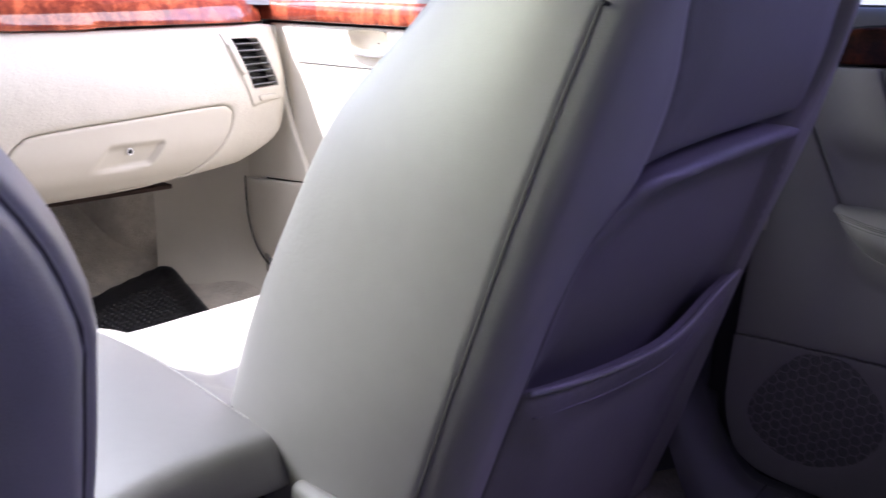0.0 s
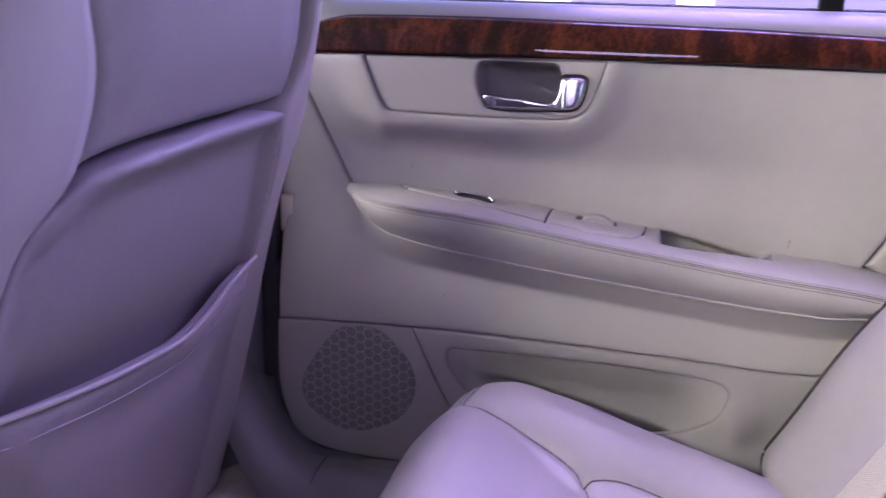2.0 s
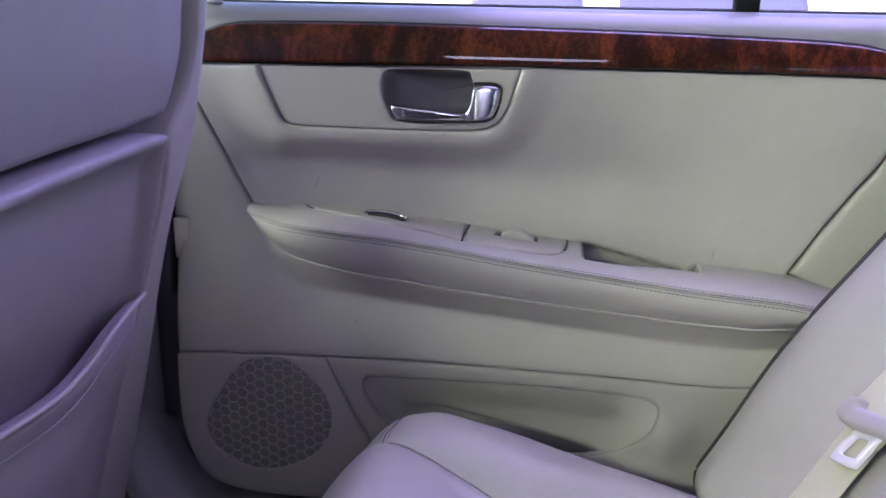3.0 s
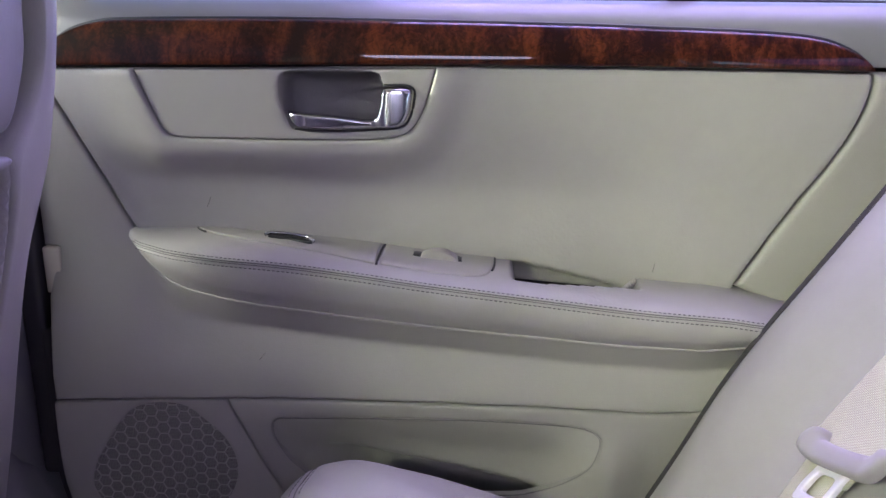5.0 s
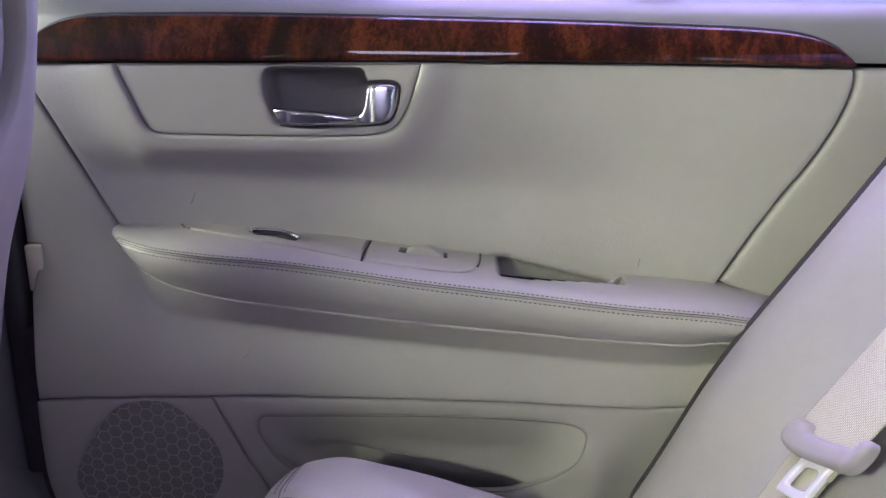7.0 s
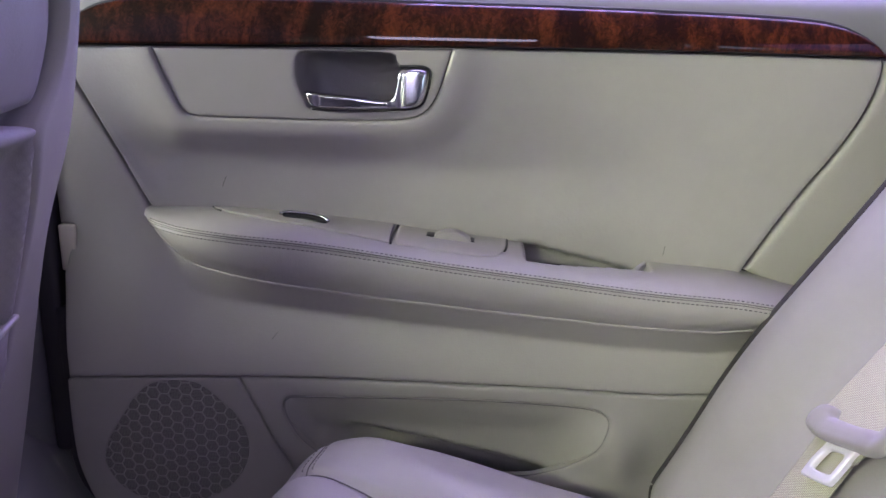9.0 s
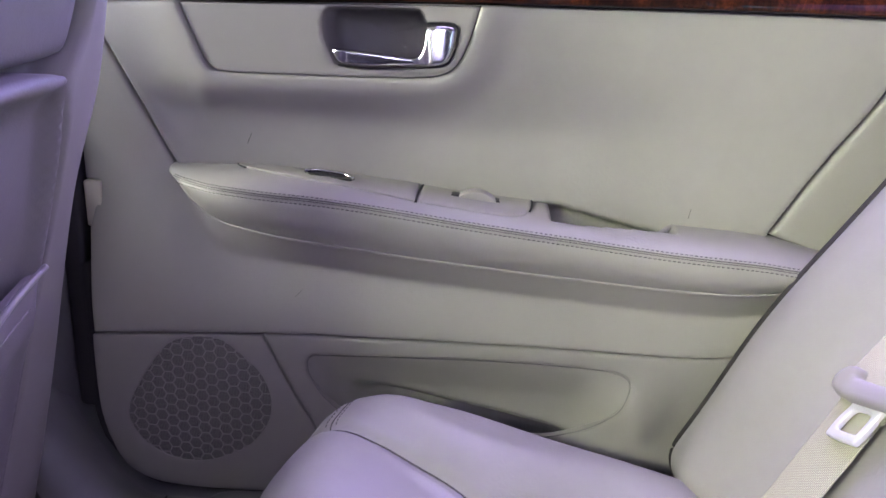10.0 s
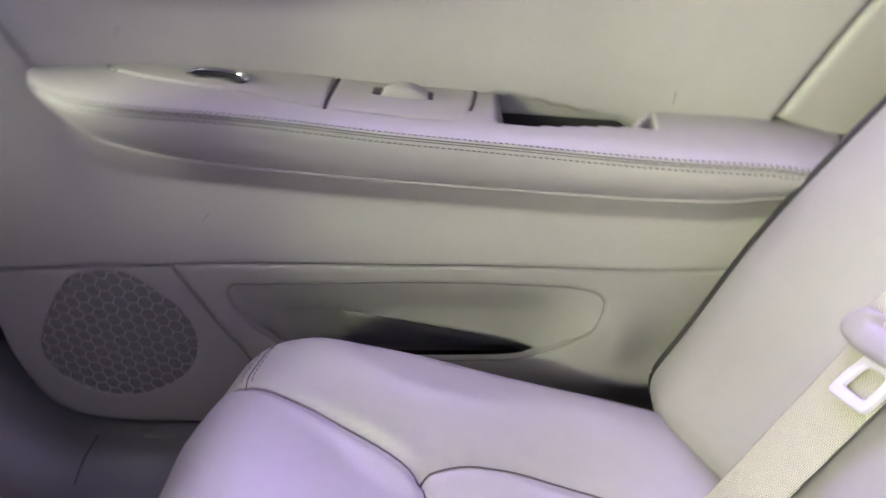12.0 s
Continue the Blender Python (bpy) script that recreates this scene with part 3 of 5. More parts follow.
    part("edge_cap", box_bm(-0.0905, -0.073, 0.004, 0.030, 0.437, 0.4835, 0.002), DASH_SMOOTH, door, "pale block at the front notch of the door")
    panel("middle_panel", mid_out, door_face(mid_depth), VINYL, door, "smooth grey panel below the armrest", roll=0.0025, step=0.0035)
    speaker = spline([(-0.085, 0.3305, 1), (0.011, 0.3365), (0.087, 0.3395, 1), (0.103, 0.305), (0.120, 0.269), (0.134, 0.244), (0.160, 0.190), (0.166, 0.157, 1), (0.079, 0.1565), (0.026, 0.156), (-0.011, 0.158),
                      (-0.042, 0.164), (-0.066, 0.180), (-0.079, 0.208), (-0.086, 0.242), (-0.0865, 0.287)], True)
    grille_out = spline([(0.023, 0.3345), (0.045, 0.3325), (0.065, 0.3175), (0.085, 0.295), (0.0935, 0.267), (0.088, 0.239), (0.071, 0.215), (0.052, 0.202), (0.020, 0.190), (-0.014, 0.192), (-0.041, 0.207), (-0.054, 0.226), (-0.057, 0.243),
                         (-0.050, 0.266), (-0.038, 0.286), (-0.026, 0.305), (-0.012, 0.322), (0.002, 0.331)], True)
    plate = panel("speaker_panel", speaker, door_face(low_depth), PLASTIC, door, "hard grey plastic corner with a round speaker grille", roll=0.0010, gap=0.0, step=0.008, holes=[grille_out])
    grille = panel("grille", grille_out, lambda x, z, h: (x, low_depth(x, z) + 0.0016 - h, z), GRILLE, plate, "dark honeycomb speaker grille", roll=0.001, step=0.01)
    honeycomb(grille, grille_out)
    lower = spline([(0.0885, 0.3400, 1), (0.183, 0.3415), (0.369, 0.3405), (0.477, 0.3375), (0.525, 0.3385), (0.615, 0.346, 1), (0.58, 0.24), (0.55, 0.157, 1), (0.167, 0.157, 1), (0.1615, 0.19), (0.1355, 0.244),
                    (0.1215, 0.269), (0.1045, 0.305)], True)
    panel("pocket_panel", lower, door_face(low_depth), PLASTIC, door, "moulded lower panel round the map pocket", roll=0.0035, step=0.006, depth=0.006, holes=[POCKET], gap=-0.0004)

    def pocket_depth(x, z):
        flat = low_depth(x, z) + 0.002
        slot = 0.287 - 0.20 * (x - 0.19)
        sink = 0.017 * ease((0.326 - z) / 0.05) * ease((x - 0.128) / 0.03) + 0.045 * ease((slot - z) / 0.022) * ease((x - 0.160) / 0.06)
        ramp = ease((x - 0.375) / 0.070)
        return flat + sink * (1 - 0.93 * ramp)
    rim = resample(POCKET, 0.004, True)
    lip = np.column_stack([rim[:, 0], low_depth(rim[:, 0], rim[:, 1]) + 0.0016, rim[:, 1]])
    tube("pocket_seam", lip.tolist(), 0.0006, BACK_VINYL, door, "dark crease round the pocket mouth", sides=6, closed=True)
    behind = POCKET.copy()
    behind[:, 1] -= 0.9 * np.maximum(0.0, 0.290 - behind[:, 1])
    behind = inset(behind, -0.0015)
    panel("map_pocket", behind, door_face(pocket_depth), VINYL, door, "sunken map pocket, empty and dark at the bottom", roll=0.0015, step=0.005, depth=0.004,
          relief=lambda x, z, d: -0.0035 * ease(d / 0.005) * (1 - 0.7 * ease((x - 0.38) / 0.06)))
    # added dark cord: shade of the gap between door corner and sill
    rim = spline([(-0.094, 0.40), (-0.0945, 0.33), (-0.0945, 0.245), (-0.087, 0.205), (-0.072, 0.174), (-0.045, 0.156), (-0.011, 0.150), (0.06, 0.1485), (0.17, 0.149)])
    tube("lower_gap_shade", [(p[0], 0.004, p[1]) for p in resample(rim, 0.008)], 0.0085, GAP_SHADE, door, "dark cord standing in for the shaded gap round the lower corner", sides=10)
    # trim strip that runs down behind the leather to the seat
    strip = spline([(0.666, 0.6585, 1), (0.76, 0.6575, 1), (0.86, 0.655, 1), (0.80, 0.56), (0.70, 0.44, 1), (0.62, 0.435, 1), (0.572, 0.4575, 1), (0.596, 0.4995), (0.622, 0.5385), (0.643, 0.5705), (0.6585, 0.603),
                    (0.6668, 0.630), (0.6688, 0.650)], True)
    panel("rear_strip", strip, door_face(lambda x, z: door_base(z) + 0.0015), VINYL, door, "smooth grey strip along the rear edge", roll=0.006, step=0.007)
    armrest(door)
    # added dark strip: shade of the gap between door edge and pillar
    part("door_gap_shade", box_bm(-0.116, -0.094, -0.004, 0.050, 0.24, 0.70, 0.006), GAP_SHADE, door, "dark strip standing in for the shaded gap along the front edge")
    # lock knob on the sill, window glass and its black divider
    knob = tube("lock_knob", [(-0.041, 0.028, z) for z in (0.709, 0.718, 0.731, 0.737)], 0.0042, STEEL, door, "pale lock knob", sides=14)
    tube("knob_collar", [(-0.041 + 0.0105 * math.cos(a), 0.028 + 0.0085 * math.sin(a), 0.7148) for a in np.linspace(0, 2 * math.pi, 24, endpoint=False)], 0.0022, SILL_TRIM, knob, "", closed=True)
    part("window_divider", box_bm(0.4965, 0.5195, 0.046, 0.068, 0.700, 1.13, 0.002), FRAME_BLACK, door, "black upright bar between the panes")
    tube("window_seal", [(x, 0.0585, 0.7158) for x in np.linspace(-0.12, 0.93, 40)], 0.0028, BLACK, door, "black rubber seal along the glass")
    for x0, x1 in ((-0.10, 0.498), (0.518, 0.93)):
        pane = part("window_pane", box_bm(x0, x1, 0.058, 0.061, 0.69, 1.13), GLASS, door, "clear side window")
        pane.visible_shadow = False
    # small scuffs in the trim
    for a, b in (((0.0715, 0.5245), (0.0755, 0.5345)), ((0.1205, 0.3800), (0.1265, 0.3865)), ((0.4940, 0.4705), (0.4955, 0.4800))):
        rows = [(a[0] + (b[0] - a[0]) * t, a[1] + (b[1] - a[1]) * t) for t in np.linspace(0, 1, 5)]
        deep = mid_depth if a[1] < 0.45 else upper_depth
        tube("scuff", [(x, float(np.atleast_1d(deep(np.array([x]), np.array([z])))[0]) - 0.0001, z) for x, z in rows], 0.00025, THREAD, door, "fine dark scratch", sides=5)
    return door


def clip_to(poly, loop):
    """The part of a convex polygon that lies inside a convex outline."""
    area = np.sum(loop[:, 0] * np.roll(loop[:, 1], -1) - np.roll(loop[:, 0], -1) * loop[:, 1])
    sign = 1 if area > 0 else -1
    out = [np.array(p, float) for p in poly]
    for a, b in zip(loop, np.roll(loop, -1, 0)):
        side = lambda p: sign * ((b[0] - a[0]) * (p[1] - a[1]) - (b[1] - a[1]) * (p[0] - a[0]))
        got = []
        for p, q in zip(out, out[1:] + out[:1]):
            sp, sq = side(p), side(q)
            if sp >= 0:
                got.append(p)
            if (sp >= 0) != (sq >= 0):
                got.append(p + (q - p) * (sp / (sp - sq)))
        out = got
        if len(out) < 3:
            return []
    return out


def honeycomb(grille, outline):
    """Hexagonal fields of punched plastic, slightly sunk between the webs."""
    pitch, web = 0.0128, 0.0013
    r = pitch / math.sqrt(3)
    s = r - web / math.sqrt(3)
    loop = resample(outline, 0.006, True)
    put = lambda x, z, out: (x, float(low_depth(np.array(x), np.array(z))) + 0.0016 - out, z)
    ring = [(math.cos(math.radians(60 * k)), math.sin(math.radians(60 * k))) for k in range(6)]
    cell = bpy.data.meshes.new("hex_field")
    cell.from_pydata([(0, 0, 0)] + [(c * s, 0, d * s) for c, d in ring] + [(c * s * 1.06, 0.0006, d * s * 1.06) for c, d in ring], [],
                     [(0, 1 + k, 1 + (k + 1) % 6) for k in range(6)] + [(1 + k, 7 + k, 7 + (k + 1) % 6, 1 + (k + 1) % 6) for k in range(6)])
    cell.materials.append(PERFORATED)
    for i in range(-9, 16):
        for j in range(-9, 16):
            c = (0.022 + i * 1.5 * r, 0.268 + (j + 0.5 * (i % 2)) * pitch)
            edge = distance(np.array([c]), loop)[0] * (1 if inside(np.array([c]), loop)[0] else -1)
            if edge > s:
                ob = new("hex_field", cell)
                ob.parent = grille
                ob.location = put(c[0], c[1], 0.0006)
                ob.rotation_euler[0] = math.atan((put(c[0], c[1] - 0.004, 0)[1] - put(c[0], c[1] + 0.004, 0)[1]) / 0.008)
            elif edge > -s:
                poly = clip_to([(c[0] + d[0] * s, c[1] + d[1] * s) for d in ring], loop)
                if len(poly) > 2:
                    mid = np.mean(poly, axis=0)
                    verts = [put(*mid, 0.0006)] + [put(*p, 0.0006) for p in poly]
                    raw("hex_field", verts, [(0, 1 + k, 1 + (k + 1) % len(poly)) for k in range(len(poly))], PERFORATED, grille, smooth=False)
    # raised web between the fields, cut off at the outline
    verts, faces, done = [], [], set()
    for i in range(-9, 16):
        for j in range(-9, 16):
            c = (0.022 + i * 1.5 * r, 0.268 + (j + 0.5 * (i % 2)) * pitch)
            for k in range(6):
                a = np.array([c[0] + ring[k][0] * r, c[1] + ring[k][1] * r])
                b = np.array([c[0] + ring[(k + 1) % 6][0] * r, c[1] + ring[(k + 1) % 6][1] * r])
                key = tuple(np.round((a + b) * 1e4).astype(int))
                if key in done:
                    continue
                done.add(key)
                line = a + (b - a) * np.linspace(0, 1, 9)[:, None]
                line = line[inside(line, loop)]
                if len(line) < 2:
                    continue
                a, b = line[0], line[-1]
                n = np.array([a[1] - b[1], b[0] - a[0]]) / np.linalg.norm(b - a) * web * 0.5
                k0 = len(verts)
                for p, w, out in ((a, 1, 0.0004), (b, 1, 0.0004), (b, 0.7, 0.0013), (a, 0.7, 0.0013), (a, -0.7, 0.0013), (b, -0.7, 0.0013), (b, -1, 0.0004), (a, -1, 0.0004)):
                    verts.append(put(p[0] + n[0] * w, p[1] + n[1] * w, out))
                faces += [(k0, k0 + 1, k0 + 2, k0 + 3), (k0 + 3, k0 + 2, k0 + 5, k0 + 4), (k0 + 4, k0 + 5, k0 + 6, k0 + 7)]
    raw("web", verts, faces, GRILLE, grille, "raised honeycomb web", smooth=False)


def arm_top(x, v, h=0.0):
    """Top of the armrest: x along it, v from 0 at the door to 1 at the rounded front ridge."""
    yb, zb, yr, zr = 0.024, arm_back_z(x), arm_ridge_y(x), arm_ridge_z(x)
    y = yb + (yr - yb) * v
    z = zb + (zr - zb) * v + 0.0035 * np.sin(np.pi * v) - 0.0045 * np.clip(v, 0, 1) ** 7
    return x, y, z + h


def armrest(door):
    xs = np.concatenate([np.linspace(-0.011, 0.012, 16), np.linspace(0.0145, 0.619, 246)])
    rows = []
    vt = np.concatenate([np.linspace(0, 0.9, 30), np.linspace(0.92, 1.0, 7)])
    for x in xs:
        _, y, z = arm_top(np.full(len(vt), x), vt)
        dip = ease((x - 0.360) / 0.014) * ease((0.479 - x) / 0.008) * ease((y + 0.033 - 0.012 * ease((x - 0.37) / 0.10)) / 0.006)
        z = z - 0.062 * dip
        yr, zr, zl = y[-1], z[-1], float(arm_low_z(x))
        yl = float(arm_foot_y(x))
        s = np.linspace(0.0, 1.0, 15)[1:]
        fy = yr + (yl - yr) * s ** 2 - 0.005 * np.sin(np.pi * s) * min(1.0, (0.012 - yr) / 0.04)
        fz = zr + (zl - zr) * s
        fy[0] += 0.0012
        under = [(x, yl + 0.004, zl - 0.0015), (x, yl + 0.015, zl + 0.001), (x, 0.020, zl + 0.006)]
        rows.append([(x, a, b) for a, b in zip(y, z)] + [(x, a, b) for a, b in zip(fy, fz)] + under)
    rest = sheet("armrest", rows, LEATHER, door, "padded leather armrest with twin stitching and a pull recess", close_v=False, caps=True)
    # welt at the lower rim, and the stitched ridge seam
    xs2 = np.linspace(0.0, 0.606, 120)
    low = [(x, float(arm_foot_y(x)), float(arm_low_z(x))) for x in xs2]
    tube("lower_welt", low, 0.0019, VINYL, rest, "thin moulded rim", sides=8)
    seam = [(x, float(arm_ridge_y(x)) - 0.0008, float(arm_ridge_z(x)) - 0.0050) for x in np.linspace(0.004, 0.600, 120)]
    tube("ridge_seam", seam, 0.00042, THREAD, rest, "dark seam along the ridge", sides=6)
    tube("ridge_seam", [(x, y - 0.0004, z - 0.0018) for x, y, z in seam], 0.00034, THREAD, rest, "", sides=6)
    top_line = np.array([np.array(arm_top(np.array(x), np.array(0.982))).tolist() for x in np.linspace(0.006, 0.590, 140)])
    stitches("stitching", top_line + np.array([0, -0.0002, 0.0004]), (0, -0.35, 1), THREAD, rest, "row of dark stitches above the ridge", width=0.0009)
    face_line = np.array([(x, float(arm_ridge_y(x)) - 0.0022, float(arm_ridge_z(x)) - 0.0098) for x in np.linspace(0.008, 0.596, 140)])
    stitches("stitching", face_line, (0, -1, 0.1), THREAD, rest, "row of dark stitches below the ridge", width=0.0010)
    # switch plates let into the top; plane coordinates are x and v * 0.07
    on_top = lambda u, v, h: (lambda p: (p[0], p[1] - 0.25 * h, p[2]))(arm_top(u, v / 0.07, h))
    one = spline([(0.0645, 0.0015, 1), (0.0620, 0.012), (0.064, 0.020), (0.072, 0.028), (0.09, 0.0345), (0.124, 0.0415), (0.19, 0.051), (0.2385, 0.0565, 1), (0.2385, 0.03), (0.2400, 0.0015, 1)], True)
    plate = panel("switch_plate", one, on_top, VINYL, rest, "smooth ashtray lid with a chrome lip", roll=0.0012, depth=0.004, step=0.005, relief=lambda u, v, d: 0.0018 + 0 * u)
    lip = spline([(0.1335, 0.0315), (0.138, 0.0245), (0.155, 0.0245), (0.171, 0.0295), (0.178, 0.037), (0.172, 0.0395), (0.155, 0.0345), (0.140, 0.0342)], True)
    lip_body = panel("finger_lip", lip, on_top, BLACK, plate, "dark slot below the chrome lip", roll=0.0012, depth=0.004, step=0.0025, relief=lambda u, v, d: 0.0034 + 0 * u)
    arc = resample(spline([(0.1325, 0.0320), (0.1375, 0.0252), (0.155, 0.0245), (0.171, 0.0290), (0.1785, 0.0370)]), 0.002)
    tube("chrome_edge", [[float(c) for c in on_top(np.array(a), np.array(b), np.array(0.0044))] for a, b in arc], 0.0017, CHROME, lip_body, "curved chrome edge", sides=10)
    two = spline([(0.2425, 0.0015, 1), (0.2415, 0.04), (0.2415, 0.056, 1), (0.270, 0.056), (0.300, 0.0565), (0.322, 0.0555), (0.334, 0.0525), (0.341, 0.045), (0.3445, 0.030), (0.3455, 0.0015, 1)], True)
    plate = panel("switch_plate", two, on_top, VINYL, rest, "smooth plate with a thumb wheel", roll=0.0014, depth=0.004, step=0.005, relief=lambda u, v, d: 0.0016 + 0 * u)
    for name, line, r in (("lid_gap", one[:26], 0.0010), ("lid_gap", np.array([(0.2415, 0.002), (0.2400, 0.03), (0.2385, 0.056)]), 0.0013), ("plate_gap", two[-22:], 0.0011)):
        tube(name, [[float(c) for c in on_top(np.array(a), np.array(b), np.array(0.0004))] for a, b in resample(line, 0.003)], r, BLACK, rest, "", sides=6)
    # thumb wheel, standing half out of the plate
    at = Vector([float(c) for c in arm_top(np.array(0.292), np.array(0.40))])
    bm = bmesh.new()
    bmesh.ops.create_cone(bm, cap_ends=True, segments=40, radius1=0.025, radius2=0.025, depth=0.0145)
    bmesh.ops.bevel(bm, geom=[e for e in bm.edges if abs(e.verts[0].co.z - e.verts[1].co.z) < 1e-6], offset=0.002, segments=3, profile=0.5, affect="EDGES")
    bmesh.ops.transform(bm, matrix=Matrix.Translation(at + Vector((0, -0.001, -0.0160))) @ Euler((radians(90), radians(-6), 0)).to_matrix().to_4x4(), verts=bm.verts)
    part("thumb_wheel", bm, VINYL, plate, "pale ribbed thumb wheel")
    panel("wheel_slot", spline([(0.2690, 0.0215, 1), (0.3150, 0.0215, 1), (0.3150, 0.0345, 1), (0.2690, 0.0345, 1)], True, n=3), on_top, BLACK, plate, "dark slot of the wheel", roll=0.0006, depth=0.001, step=0.006, relief=lambda u, v, d: 0.0024 + 0 * u)
    # pleated end of the pull recess
    for k in range(4):
        x, y = 0.4630 + 0.0036 * k, -0.0125 + 0.0066 * k
        z = float(arm_top(np.array(x), np.array((0.024 - y) / 0.072))[2])
        tube("pleat", [(x + 0.0045 * max(0.0, 1 - j / 2) ** 2, y, z - 0.0022 - 0.0026 * j) for j in range(8)], 0.0027, LEATHER, rest, "", sides=8)



rear_door()


# ---- front seats ----
rear_x = curve((0.12, -0.150), (0.2, -0.127), (0.3, -0.099), (0.4, -0.071), (0.5, -0.0425), (0.6, -0.018), (0.7, 0.005), (0.8, 0.027), (0.95, 0.055))
side_y = curve((0.12, -0.612), (0.3, -0.610), (0.4, -0.607), (0.5, -0.601), (0.6, -0.586), (0.7, -0.561), (0.8, -0.534), (0.9, -0.49), (0.95, -0.46))
far_y = curve((0.12, -0.066), (0.24, -0.070), (0.33, -0.076), (0.45, -0.090), (0.52, -0.098), (0.6, -0.090), (0.66, -0.092), (0.7, -0.098), (0.8, -0.130), (0.9, -0.20), (0.95, -0.24))
thick = curve((0.12, 0.21), (0.25, 0.225), (0.36, 0.228), (0.43, 0.226), (0.49, 0.219), (0.56, 0.206), (0.60, 0.198), (0.64, 0.183), (0.675, 0.158), (0.705, 0.136), (0.8, 0.118), (0.95, 0.06))


panel_left = curve((0.12, -0.528), (0.35, -0.522), (0.44, -0.516), (0.52, -0.506), (0.56, -0.486), (0.582, -0.458), (0.62, -0.442), (0.66, -0.441), (0.70, -0.455), (0.74, -0.466), (0.86, -0.470), (0.95, -0.47))
panel_right = curve((0.12, -0.168), (0.35, -0.162), (0.57, -0.160), (0.60, -0.166), (0.625, -0.150), (0.68, -0.140), (0.72, -0.150), (0.86, -0.18), (0.95, -0.25))


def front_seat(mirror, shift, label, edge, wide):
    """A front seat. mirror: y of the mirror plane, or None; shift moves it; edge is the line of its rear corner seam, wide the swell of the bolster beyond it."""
    def put(x, y, z):
        y = y if mirror is None else 2 * mirror - y
        return (x + shift[0], y + shift[1], z + shift[2])

    def place(y, z, h):
        x = rear_x(z) + 0.020 * (y + 0.60) + h
        y2 = y if mirror is None else 2 * mirror - y
        return (x + shift[0], y2 + shift[1], z + shift[2])

    yc = -0.36 if mirror is None else 2 * mirror + 0.36
    seat = thing("front_seat", (-0.30 + shift[0], yc + shift[1], 0.11), label, "car seat", "front seats")
    rows = []
    for z in np.concatenate([np.linspace(0.13, 0.85, 60), np.linspace(0.86, 0.95, 12)]):
        xr, yl, yr, d, w = float(rear_x(z)), float(edge(z)), float(far_y(z)), float(thick(z)), float(wide(z))
        e = 0.009 + 0.006 * float(ease((z - 0.45) / 0.15))
        pl, pr = float(panel_left(z)), float(panel_right(z))
        line = spline([(xr, yl), (xr - 0.05 * d, yl - 0.34 * w), (xr - 0.26 * d, yl - 0.88 * w), (xr - 0.6 * d, yl - w), (xr - 0.86 * d, yl - 0.3 * w), (xr - d, yl + 0.03), (xr - 0.94 * d, yl + 0.07), (xr - 0.75 * d, yl + 0.12),
                       (xr - 0.7 * d, (yl + yr) / 2), (xr - 0.75 * d, yr - 0.12), (xr - 0.94 * d, yr - 0.07), (xr - d, yr - 0.03), (xr - 0.8 * d, yr + 0.004), (xr - 0.4 * d, yr + 0.010), (xr + e - 0.04, yr + 0.002), (xr + e - 0.012, yr - 0.010),
                       (xr + e - 0.001, yr - 0.030), (xr + e - 0.002, pr + 0.004, 1), (xr + e - 0.032, pr - 0.006, 1), (xr - 0.032, pl + 0.008, 1), (xr + 0.004, pl - 0.004, 1), (xr + 0.017, (pl + yl) / 2), (xr + 0.0185, yl + 0.026), (xr + 0.0110, yl + 0.009)], True, n=5)
        t = max(0.0, (z - 0.90) / 0.05)
        c = line.mean(0)
        line = c + (line - c) * math.sqrt(max(0.02, 1 - t * t))
        rows.append([put(p[0], p[1], z) for p in line])
    back = sheet("backrest", rows, SEAT_LEATHER, seat, "leather backrest with padded side bolsters", close_v=True, caps=True)
    # piping along the rear corner of the bolster and across its top
    tube("seam", [put(float(rear_x(z)) - 0.0002, float(edge(z)) - 0.0001, z) for z in np.linspace(0.14, 0.72, 60)], 0.0010, THREAD, back, "dark seam along the bolster", sides=6)
    cross = spline([(-0.562, 0.706), (-0.545, 0.7045), (-0.515, 0.7045), (-0.485, 0.7065), (-0.467, 0.711)])
    tube("seam", [np.array(place(np.array(p[0]), np.array(p[1]), np.array(0.0015))).tolist() for p in resample(cross, 0.006)], 0.0014, GAP, back, "dark seam across the bolster", sides=6)
    # padded flap over the upper back
    flap = spline([(-0.470, 0.86, 1), (-0.466, 0.73), (-0.449, 0.685), (-0.440, 0.657), (-0.441, 0.620), (-0.456, 0.582, 1), (-0.428, 0.596), (-0.339, 0.6055), (-0.223, 0.612), (-0.172, 0.615), (-0.153, 0.620),
                   (-0.144, 0.640), (-0.140, 0.675), (-0.150, 0.72), (-0.18, 0.86, 1)], True)
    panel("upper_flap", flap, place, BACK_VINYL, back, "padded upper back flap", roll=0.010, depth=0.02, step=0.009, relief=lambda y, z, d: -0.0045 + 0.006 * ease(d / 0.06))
    low = spline([(-0.457, 0.579, 1), (-0.428, 0.592), (-0.339, 0.6015), (-0.223, 0.608), (-0.187, 0.608), (-0.173, 0.600), (-0.167, 0.583), (-0.163, 0.52), (-0.160, 0.45), (-0.161, 0.35), (-0.168, 0.15, 1), (-0.53, 0.15, 1), (-0.523, 0.346),
                  (-0.517, 0.440), (-0.506, 0.526), (-0.486, 0.560)], True)
    top_line = resample(spline([(-0.470, 0.570), (-0.428, 0.592), (-0.339, 0.6015), (-0.223, 0.608), (-0.185, 0.609)]), 0.01)

    def rim(y, z, d):
        p = np.stack([y, z], 1)
        t = distance(p, top_line, False)
        bead = 0.011 * np.exp(-((t - 0.008) / 0.0068) ** 2) * ease((y + 0.475) / 0.09)
